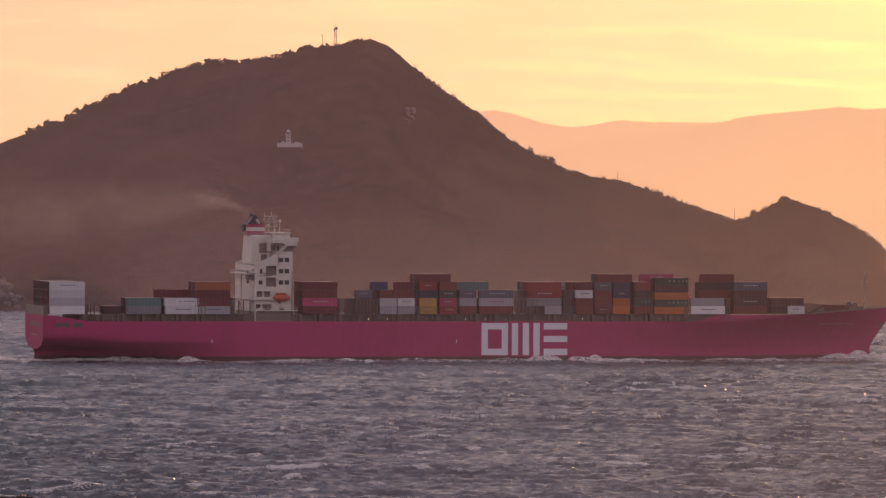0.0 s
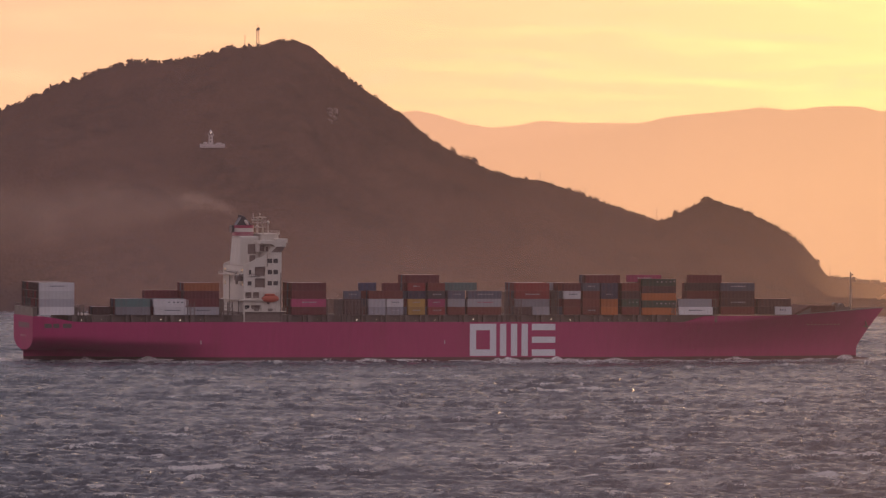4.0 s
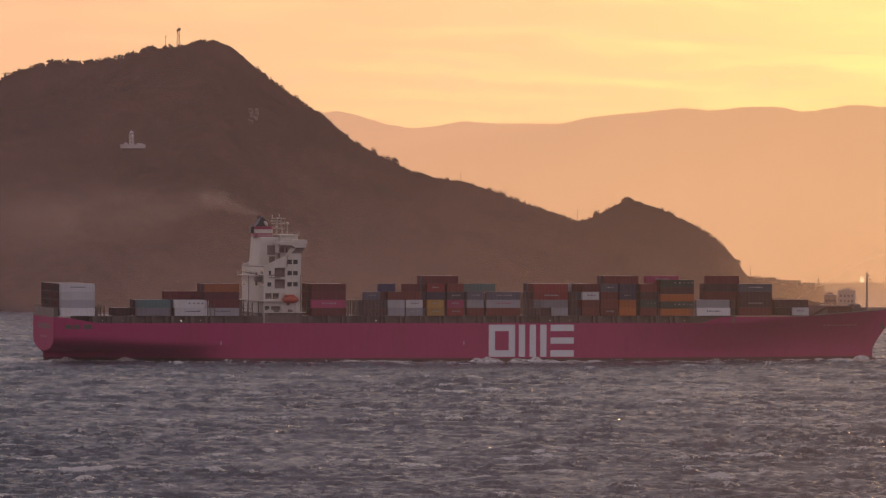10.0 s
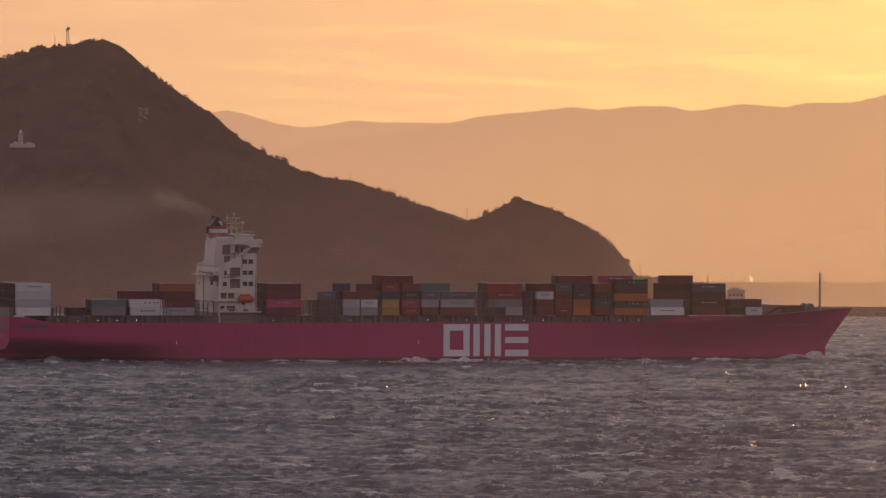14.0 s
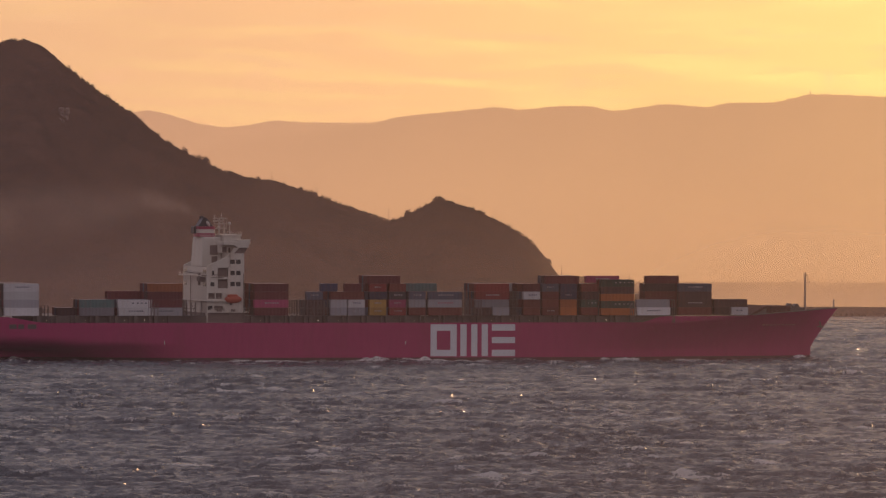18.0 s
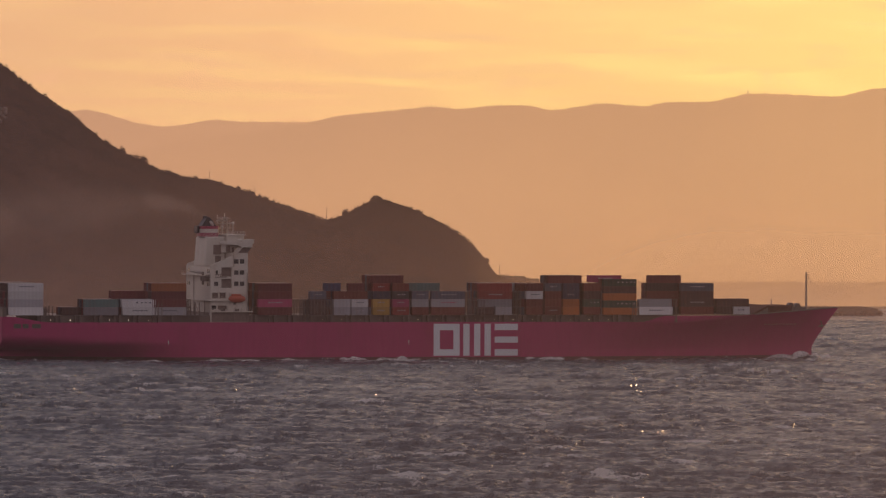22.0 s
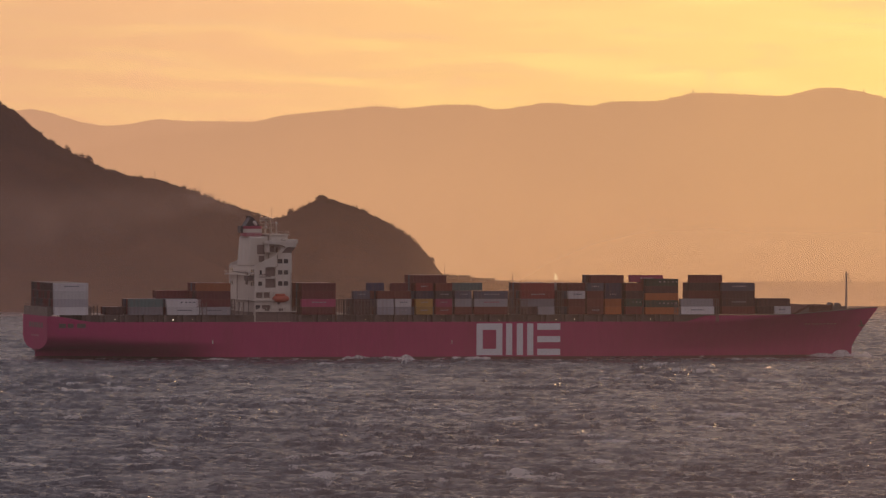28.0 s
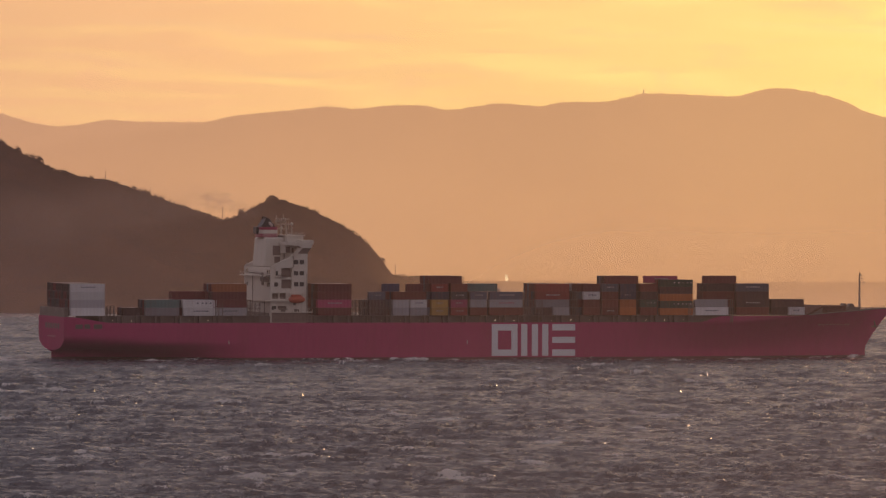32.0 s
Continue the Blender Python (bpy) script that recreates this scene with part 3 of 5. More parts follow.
def lighthouse():
    at = on_hill(-201.8, 74.5, 4145.0)
    l = thing("lighthouse", "small white lighthouse with a lit lantern on a walled terrace", "lighthouse")
    l.location = at + Vector((0, -6, 0.6))
    bm = bmesh.new()
    tube(bm, (0, -1, -1), (0, -1, 4.3), 1.3, 1.0, 16)
    part("tower", bm, PLASTER, l)
    for z in (1.2, 2.9):
        plate("tower_window", GLASS, l, -0.25, 0.25, -2.3, -1.9, z, z + 0.7)
    bm = bmesh.new()
    tube(bm, (0, -1, 4.3), (0, -1, 4.55), 1.45, 1.45, 16)
    part("gallery", bm, PLASTER, l)
    bm = bmesh.new()
    for k in range(12):
        a = math.tau * k / 12
        tube(bm, (1.38 * math.cos(a), -1 + 1.38 * math.sin(a), 4.55), (1.38 * math.cos(a), -1 + 1.38 * math.sin(a), 5.25), 0.04, sides=4)
        b = a + math.tau / 12
        tube(bm, (1.38 * math.cos(a), -1 + 1.38 * math.sin(a), 5.2), (1.38 * math.cos(b), -1 + 1.38 * math.sin(b), 5.2), 0.04, sides=4)
    part("gallery_rail", bm, PLASTER, l)
    bm = bmesh.new()
    for k in range(8):
        a = math.tau * (k + 0.5) / 8
        tube(bm, (0.95 * math.cos(a), -1 + 0.95 * math.sin(a), 4.55), (0.95 * math.cos(a), -1 + 0.95 * math.sin(a), 5.9), 0.05, sides=5)
    part("lantern_frame", bm, PLASTER, l)
    # the turning optic: two lens panels behind fine fins, and the small steady glow of its lamp
    bm = bmesh.new()
    tube(bm, (0, 0, -0.62), (0, 0, -0.3), 0.4, 0.3, 12)
    optic = part("optic", bm, STEEL, l, "turning lens of the lighthouse lamp")
    optic.location = (0, -1, 5.2)
    bm = bmesh.new()
    tube(bm, (0, 0, -0.3), (0, 0, 0.3), 0.15, 0.15, 8)
    part("lamp", bm, LANTERN, optic, "small glowing lamp")
    for turn in (0.0, -118.8):
        m = Matrix.Rotation(radians(turn), 4, "Z")
        bm = bmesh.new()
        box(bm, -0.5, 0.5, -0.42, -0.38, -0.5, 0.6)
        bm.transform(m)
        part("lens_panel", bm, BEAM, optic, "bright lens panel")
        bm = bmesh.new()
        box(bm, -0.56, 0.56, -0.376, -0.33, -0.56, 0.66)
        bm.transform(m)
        part("lens_back", bm, BLACK, optic, "dark backing plate")
        bm = bmesh.new()
        for k in range(15):
            x = -0.525 + 0.075 * k
            box(bm, x - 0.006, x + 0.006, -0.78, -0.43, -0.5, 0.6)
        bm.transform(m)
        part("lens_fin", bm, BLACK, optic, "dark fins before the lens")
    OPTIC.append(optic)
    bm = bmesh.new()
    tube(bm, (0, -1, 5.9), (0, -1, 6.7), 1.15, 0.3, 12)
    tube(bm, (0, -1, 6.7), (0, -1, 7.3), 0.3, 0.05, 12)
    part("dome", bm, PLASTER, l)
    plate("terrace_wall", PLASTER, l, -5.2, 6.8, -3.4, -2.9, -1.4, 0.45)
    plate("terrace", CONCRETE, l, -4.8, 6.6, -2.9, 5, -1.5, 0.3)
    bm = bmesh.new()
    prism(bm, [(-3.6, 0.2), (-1.8, 0.2), (-1.8, 1.0), (-2.7, 1.4), (-3.6, 1.0)], -2.0, 2.0)
    part("keeper_house", bm, PLASTER, l)
    plate("store", PLASTER, l, 2.6, 5.2, -1.6, 1.6, 0.2, 1.0)


LANTERN = glow("lighthouse lantern glow", (1.0, 0.93, 0.85), 0.9)
BEAM = glow("lighthouse beam", (1.0, 0.90, 0.74), 5.0)
OPTIC = []
lighthouse()


def boulder(at, size, seed, label):
    r = random.Random(seed)
    b = thing("rock", label, "rock", "bare rocks on the island")
    b.location = at
    bm = bmesh.new()
    for k in range(9):
        c = Vector((r.uniform(-1, 1) * size, r.uniform(-0.3, 0.2) * size, r.uniform(-0.8, 0.8) * size))
        bmesh.ops.create_icosphere(bm, subdivisions=2, radius=size * r.uniform(0.25, 0.5), matrix=Matrix.Translation(c))
    for v in bm.verts:
        v.co += noise.noise_vector(v.co * 1.1) * size * 0.12
    part("face", bm, ROCK, b)


for k, (x, z, size, at) in enumerate(((-150.5, 90.5, 2.6, BACK), (-149.4, 88.0, 1.9, BACK), (-151.6, 86.6, 1.5, BACK), (-316, 9, 4.5, 3890.0), (-322, 6, 5.5, 3890.0), (-311, 4, 3.5, 3890.0), (-318, 12, 3.5, 3890.0))):
    boulder(on_hill(x, z, at) + Vector((0, -2.2, 0.4)), size, k, "pale bare rock face among the trees")


def harbour():
    mole = thing("breakwater", "long low concrete breakwater with a boulder foot", "breakwater")
    mole.location = (0, 3878, 0)
    bm = bmesh.new()
    prof = [(-6, -3), (6, -3), (3.2, 3.4), (3.2, 4.3), (2.2, 4.3), (2.2, 3.6), (-3.0, 3.4)]
    xs = np.linspace(84, 253, 24)
    rings = [[bm.verts.new((x, -p[0], p[1] * (1 if i < 23 else 0.8))) for p in prof] for i, x in enumerate(xs)]
    for a, b in zip(rings, rings[1:]):
        for i in range(len(prof)):
            j = (i + 1) % len(prof)
            bm.faces.new((a[i], a[j], b[j], b[i]))
    bm.faces.new(rings[0][::-1]), bm.faces.new(rings[-1])
    part("wall", bm, MOLE, mole)
    r = random.Random(9)
    bm = bmesh.new()
    for k in range(260):
        c = Vector((r.uniform(84, 254), -5.5 + r.uniform(-1.5, 1.2), r.uniform(-0.4, 1.6)))
        bmesh.ops.create_cube(bm, size=r.uniform(0.9, 1.9), matrix=Matrix.Translation(c) @ Euler((r.uniform(0, 3), r.uniform(0, 3), r.uniform(0, 3))).to_matrix().to_4x4())
    tagged(part("boulder_foot", bm, MOLE, mole), kind="stuff")
    b = thing("beacon", "slim harbour beacon on the breakwater", "beacon")
    b.location = (205.7, 3878, 3.5)
    bm = bmesh.new()
    tube(bm, (0, 0, 0), (0, 0, 3.4), 0.5, 0.35, 10)
    tube(bm, (0, 0, 3.4), (0, 0, 4.3), 0.55, 0.2, 10)
    part("column", bm, CONCRETE, b)
    for label, x0, x1, z1, mat in (("pale flat-roofed harbour building", 134.2, 142.4, 6.6, CONCRETE), ("low brown harbour shed", 127.6, 133.4, 4.6, MOLE)):
        h = thing("building", label, "building", "harbour buildings")
        h.location = (x0 * 0.9724, 4080, 1.99)
        h.scale = (0.9724, 0.9724, 0.9724)
        w = x1 - x0
        plate("wall", mat, h, 0, w, 0, 7, 0.0, z1)
        plate("roof", CONCRETE, h, -0.2, w + 0.2, -0.2, 7.2, z1, z1 + 0.25)
        plate("roof_hut", mat, h, w * 0.25, w * 0.7, 2, 5, z1 + 0.25, z1 + 1.2)
        for i in range(4):
            for j in range(2):
                plate("window", GLASS, h, w * (0.1 + 0.22 * i), w * (0.1 + 0.22 * i) + 0.9, -0.06, 0.02, 1.2 + 2.4 * j, 2.4 + 2.4 * j) if z1 > 5 or j == 0 else None
        plate("quay", CONCRETE, h, -2, w + 2, -4, 9, -3, 0.02)
    r = random.Random(3)
    for x, hi, w in ((95.5, 1.6, 4.0), (100.5, 2.2, 5.5), (107.0, 1.8, 6.0), (113.5, 2.6, 4.5), (119.0, 2.2, 6.0), (125.5, 2.8, 4.0)):
        h = thing("building", "low flat-roofed building on the headland", "building", "headland buildings")
        z = float(hill_height(np.array(x), np.array(4265.0)))
        h.location = (x, 4262, z - 0.8)
        plate("wall", MOLE, h, 0, w, 0, 5, 0, hi + 0.5)
        plate("roof", MOLE, h, -0.25, w + 0.25, -0.3, 5.3, hi + 0.5, hi + 0.72)
        for k in range(3):
            plate("window", DARK, h, w * (0.15 + 0.28 * k), w * (0.15 + 0.28 * k) + 0.8, -0.06, 0.02, hi * 0.5 + 0.2, hi * 0.5 + 1.0)
    lattice_tower("harbour_mast", "slender lattice mast at the harbour", (124.8, 4200, 3.0), 9.5, 0.6)
    lattice_tower("harbour_mast", "slender lattice mast at the harbour", (127.0, 4202, 3.0), 6.0, 0.5)


harbour()
# haze over the far steel, put in as an even glow
FAINT = glow("far steel lost in haze", (0.52, 0.285, 0.155), 1.0)
for x, z0, hi in ((68.2, 96.5, 2.6), (70.6, 96.3, 2.4), (106.7, 97.3, 2.2), (242.4, 104.6, 3.6), (336.5, 105.3, 2.8)):
    lattice_tower("far_tower", "tiny lattice tower on the distant ridge", (x * 1.0162, 4898.4, EYE + (z0 - 0.9 - EYE) * 1.0162), hi, 0.4, (), FAINT)


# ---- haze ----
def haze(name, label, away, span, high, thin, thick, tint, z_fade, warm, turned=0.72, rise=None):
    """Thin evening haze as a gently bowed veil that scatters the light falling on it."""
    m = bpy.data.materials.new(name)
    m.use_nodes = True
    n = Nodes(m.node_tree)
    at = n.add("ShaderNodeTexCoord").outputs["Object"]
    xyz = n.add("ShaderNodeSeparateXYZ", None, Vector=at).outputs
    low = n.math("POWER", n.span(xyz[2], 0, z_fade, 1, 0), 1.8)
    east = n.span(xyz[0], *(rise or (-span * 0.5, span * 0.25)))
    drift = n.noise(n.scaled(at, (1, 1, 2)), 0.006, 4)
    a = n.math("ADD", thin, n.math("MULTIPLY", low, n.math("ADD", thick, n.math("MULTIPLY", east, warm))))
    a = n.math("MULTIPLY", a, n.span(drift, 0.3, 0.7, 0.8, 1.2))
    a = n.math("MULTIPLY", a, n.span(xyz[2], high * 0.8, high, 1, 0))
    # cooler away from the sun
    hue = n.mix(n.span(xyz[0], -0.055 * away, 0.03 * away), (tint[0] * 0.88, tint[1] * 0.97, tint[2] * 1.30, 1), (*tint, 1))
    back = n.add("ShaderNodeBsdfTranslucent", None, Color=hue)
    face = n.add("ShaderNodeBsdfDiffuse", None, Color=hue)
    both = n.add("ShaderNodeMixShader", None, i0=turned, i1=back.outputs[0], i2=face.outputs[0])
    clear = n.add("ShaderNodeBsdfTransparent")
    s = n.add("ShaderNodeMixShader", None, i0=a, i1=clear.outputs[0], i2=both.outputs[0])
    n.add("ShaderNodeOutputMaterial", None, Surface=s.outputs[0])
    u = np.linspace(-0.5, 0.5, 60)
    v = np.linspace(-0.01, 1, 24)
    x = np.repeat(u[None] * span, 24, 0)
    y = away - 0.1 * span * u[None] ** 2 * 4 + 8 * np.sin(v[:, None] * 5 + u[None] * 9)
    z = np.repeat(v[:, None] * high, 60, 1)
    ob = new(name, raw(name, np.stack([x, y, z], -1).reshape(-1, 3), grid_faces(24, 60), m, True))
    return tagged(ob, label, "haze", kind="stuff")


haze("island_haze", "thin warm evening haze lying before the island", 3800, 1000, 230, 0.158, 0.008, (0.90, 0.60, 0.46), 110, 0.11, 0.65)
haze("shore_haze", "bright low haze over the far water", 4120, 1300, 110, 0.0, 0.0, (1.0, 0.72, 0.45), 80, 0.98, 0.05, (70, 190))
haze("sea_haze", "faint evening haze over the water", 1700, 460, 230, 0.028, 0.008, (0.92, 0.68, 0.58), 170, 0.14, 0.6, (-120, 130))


# ---- the ship ----
SHIP = Matrix.Rotation(radians(12.7), 4, "Z")
GO = Vector((math.cos(radians(12.7)), math.sin(radians(12.7)), 0))
START = Vector((-93.89, 2996.3, 0.95))
ABOARD = []


def ship_at(t):
    # she settles a little as she meets the swell
    return Matrix.Translation(START + GO * (5.731 * t + 0.15 * math.cos(math.pi * t / 16)) - Vector((0, 0, 0.024 * t))) @ SHIP


def aboard(ob, local=None):
    """Notes a thing that rides on the ship, with its place in the ship's space: x to the bow, y to port, z up from the water."""
    ABOARD.append((ob, local or Matrix.Identity(4)))
    return ob


def sheer(x):
    return 13.3 + 2.05 * smoothstep((x - 84) / 9) + 2.5 * np.clip((x - 123) / 38, 0, 1) ** 0.8 + 2.0 * smoothstep((-123 - x) / 16)


def half_beam(x, z):
    """Half the hull's width: full amidships, flared at the bow, tucked in under the stern."""
    deck = 21.4 * (1 - np.clip((x - 74) / 87, 0, 1) ** 2.4)
    fine = np.clip((x - 44) / 106.5, 0, 1)
    line = 21.4 * (1 - fine ** 1.55)
    aft = np.clip((-78 - x) / 62, 0, 1)
    line = line * (1 - 0.93 * aft ** 1.7)
    t = np.clip(z / 13.3, 0, 1.4)
    fore = smoothstep((x - 90) / 40)
    brow = 13.3 + (sheer(x) - 13.3) * fore
    g = np.where(x > 0, np.clip((z - 3.5) / (brow - 3.5), 0, 1) ** (1.25 + 0.65 * fore), 1 - (1 - np.clip(t / 0.62, 0, 1)) ** 2)
    stem = 150.9 + 10.0 * np.clip((z - 4) / 14.0, 0, 1) ** 1.15
    cut = np.clip((stem - x) / 14, 0, 1) ** 0.6
    half = np.maximum((line + (deck - line) * g) * np.where(x > 100, cut, 1), 0.02)
    half = half * (1 - 0.55 * smoothstep((-70 - x) / 45) * (1 - np.clip(z / 6, 0, 1)))
    # the stern ends in a U above the water, with a thin post below it
    u = np.sqrt(1 - np.clip((8.8 - z) / 5.2, 0, 1) ** 2.2)
    end = smoothstep((-106 - x) / 33)
    return half * (1 - end) + np.maximum(21.4 * u, 0.22) * end


def hull():
    ship = thing("container_ship", "long magenta-hulled container ship with white deckhouse, under way", "ship")
    aboard(ship)
    xs = np.concatenate([np.linspace(-140.4, -70, 44), np.linspace(-66, 36, 24), np.linspace(40, 160.9, 72)])

    def skin(name, lows, highs, mat, label, rows=16):
        for side in (-1, 1):
            lo, hi = lows(xs), highs(xs)
            t = np.linspace(0, 1, rows)[:, None]
            z = lo[None] + (hi - lo)[None] * t
            x = np.repeat(xs[None], rows, 0)
            # the stem rakes: draw the forward stations back with depth
            rake = 150.9 + 10.0 * np.clip((z - 4) / 14.0, 0, 1) ** 1.15
            x = np.where(x > 100, 100 + (x - 100) * (rake - 100) / 60.9, x)
            y = side * half_beam(x, z)
            y = np.where(x >= rake - 0.05, 0.0, y)
            f = grid_faces(rows, len(xs))
            d = raw(name, np.stack([x, y, z], -1).reshape(-1, 3), f if side < 0 else f[:, ::-1], mat, True)
            ob = new(name, d)
            ob.parent = ship
            tagged(ob, label)

    # the stern rises clear of the water
    keel = lambda x: -2.0 + 0 * x
    split = lambda x: np.maximum(keel(x), 1.35)
    skin("hull_side", split, sheer, HULL, "weathered magenta hull side", 18)
    skin("boot_topping", keel, split, BOOT, "dark red band along the waterline", 5)
    # transom
    bm = bmesh.new()
    zs = np.linspace(3.6, float(sheer(np.array(-140.4))), 22)
    ring = [(-float(half_beam(np.array(-140.4), np.array(z))), z) for z in zs]
    left = [bm.verts.new((-140.46, float(y), float(z))) for y, z in ring]
    right = [bm.verts.new((-140.46, -float(y), float(z))) for y, z in ring]
    for i in range(len(zs) - 1):
        bm.faces.new((left[i], left[i + 1], right[i + 1], right[i]))
    part("transom", bm, HULL, ship, "flat magenta transom with rounded lower corners")
    bm = bmesh.new()
    tops = [(float(x), float(half_beam(np.array(x), sheer(np.array(x)))), float(sheer(np.array(x)))) for x in np.linspace(-140.3, 159.8, 110)]
    a = [bm.verts.new((x, -y, z - 0.15)) for x, y, z in tops]
    b = [bm.verts.new((x, y, z - 0.15)) for x, y, z in tops]
    for i in range(len(a) - 1):
        bm.faces.new((a[i], a[i + 1], b[i + 1], b[i]))
    part("deck", bm, DECK, ship, "brown main deck")
    bm = bmesh.new()
    bmesh.ops.create_uvsphere(bm, u_segments=20, v_segments=12, radius=1, matrix=Matrix.Translation((151.5, 0, -0.75)) @ Matrix.Diagonal((6.4, 2.3, 1.55, 1)))
    part("bulbous_bow", bm, BOOT, ship, "dark red bulb at the foot of the stem", smooth=True)
    # tug and draught marks
    plate("tug_mark", MARK, ship, 1.2, 1.4, -21.45, -21.38, 5.9, 7.1)
    plate("tug_mark", MARK, ship, -83.0, -82.8, -21.45, -21.38, 5.9, 7.1)
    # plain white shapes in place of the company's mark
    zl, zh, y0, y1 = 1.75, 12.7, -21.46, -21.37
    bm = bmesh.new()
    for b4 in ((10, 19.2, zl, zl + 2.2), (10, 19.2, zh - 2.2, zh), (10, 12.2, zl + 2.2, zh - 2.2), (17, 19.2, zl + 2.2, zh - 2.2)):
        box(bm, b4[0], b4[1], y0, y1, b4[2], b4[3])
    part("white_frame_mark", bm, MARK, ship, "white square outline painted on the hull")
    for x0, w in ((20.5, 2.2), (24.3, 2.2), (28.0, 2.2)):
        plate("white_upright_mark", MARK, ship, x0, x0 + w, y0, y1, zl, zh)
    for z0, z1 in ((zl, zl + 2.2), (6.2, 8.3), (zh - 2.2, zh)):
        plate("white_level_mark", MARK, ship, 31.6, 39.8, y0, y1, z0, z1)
    return ship


SHIP_THING = hull()


# ---- containers ----
def container_mesh(length, high):
    """Ribbed steel box with corner posts and rails."""
    wide = 2.44
    bm = bmesh.new()
    n = int(length / 0.6)
    for side in (-1, 1):
        y_out, y_in = side * wide / 2 - side * 0.02, side * wide / 2 - side * 0.07
        xs = np.linspace(0.14, length - 0.14, 2 * n)
        prev = None
        for i, x in enumerate(xs):
            y = y_out if (i // 2) % 2 else y_in
            cur = (bm.verts.new((x, y, 0.16)), bm.verts.new((x, y, high - 0.12)))
            if prev:
                bm.faces.new((prev[0], cur[0], cur[1], prev[1]) if side < 0 else (prev[1], cur[1], cur[0], prev[0]))
            prev = cur
    for x0, x1 in ((0, 0.15), (length - 0.15, length)):
        box(bm, x0, x1, -wide / 2, -wide / 2 + 0.15, 0, high)
        box(bm, x0, x1, wide / 2 - 0.15, wide / 2, 0, high)
    box(bm, 0.15, length - 0.15, -wide / 2, wide / 2, 0.0, 0.16)
    box(bm, 0.15, length - 0.15, -wide / 2, wide / 2, high - 0.12, high)
    box(bm, 0.05, 0.1, -wide / 2 + 0.15, wide / 2 - 0.15, 0.05, high - 0.05)
    box(bm, length - 0.1, length - 0.05, -wide / 2 + 0.15, wide / 2 - 0.15, 0.05, high - 0.05)
    for y in (-0.75, -0.3, 0.3, 0.75):
        tube(bm, (0.02, y, 0.15), (0.02, y, high - 0.15), 0.03, sides=5)
    return mesh(bm, "container", PAINT["brown"])


BOXES = {}


def container(x, tier, row, color, feet=40, mark="", pitch=2.72, base=15.75, inset=0.0):
    """One container: x of its after end, tier from the hatch up, row from the starboard side."""
    key = (feet, round(pitch, 2))
    length = 11.8 if feet == 40 else 5.85
    if key not in BOXES:
        BOXES[key] = container_mesh(length, pitch - 0.03)
    ob = new("shipping_container", BOXES[key])
    ob.material_slots[0].link = "OBJECT"
    ob.material_slots[0].material = PAINT[color]
    extra = " with faded lettering" if mark else ""
    tagged(ob, f"{WORDS[color]} {'forty' if feet == 40 else 'twenty'}-foot ribbed steel container{extra} on deck", "container", "containers on the ship")
    aboard(ob, Matrix.Translation((x + 0.2, -20.1 + inset + 2.52 * row, base + pitch * tier)))
    if mark:
        ink = PAINT["pale"] if color not in ("white", "pale") else PAINT["slate"]
        if mark == "magenta":
            ink = PAINT["magenta"]
        r = random.Random(int(x * 7) + tier)
        u0, u1 = (0.3, 0.72) if mark != "wide" else (0.42, 0.93)
        u = length * u0
        while u < length * u1:
            w = r.uniform(0.22, 0.6) * (1.2 if feet == 40 else 0.9)
            b = bmesh.new()
            box(b, u, u + w, -1.27, -1.225, pitch * 0.5, pitch * 0.64)
            m = part("lettering_bar", b, ink, ob)
            u += w + r.uniform(0.2, 0.34) * (3.4 if mark == "wide" else 1)
    return ob


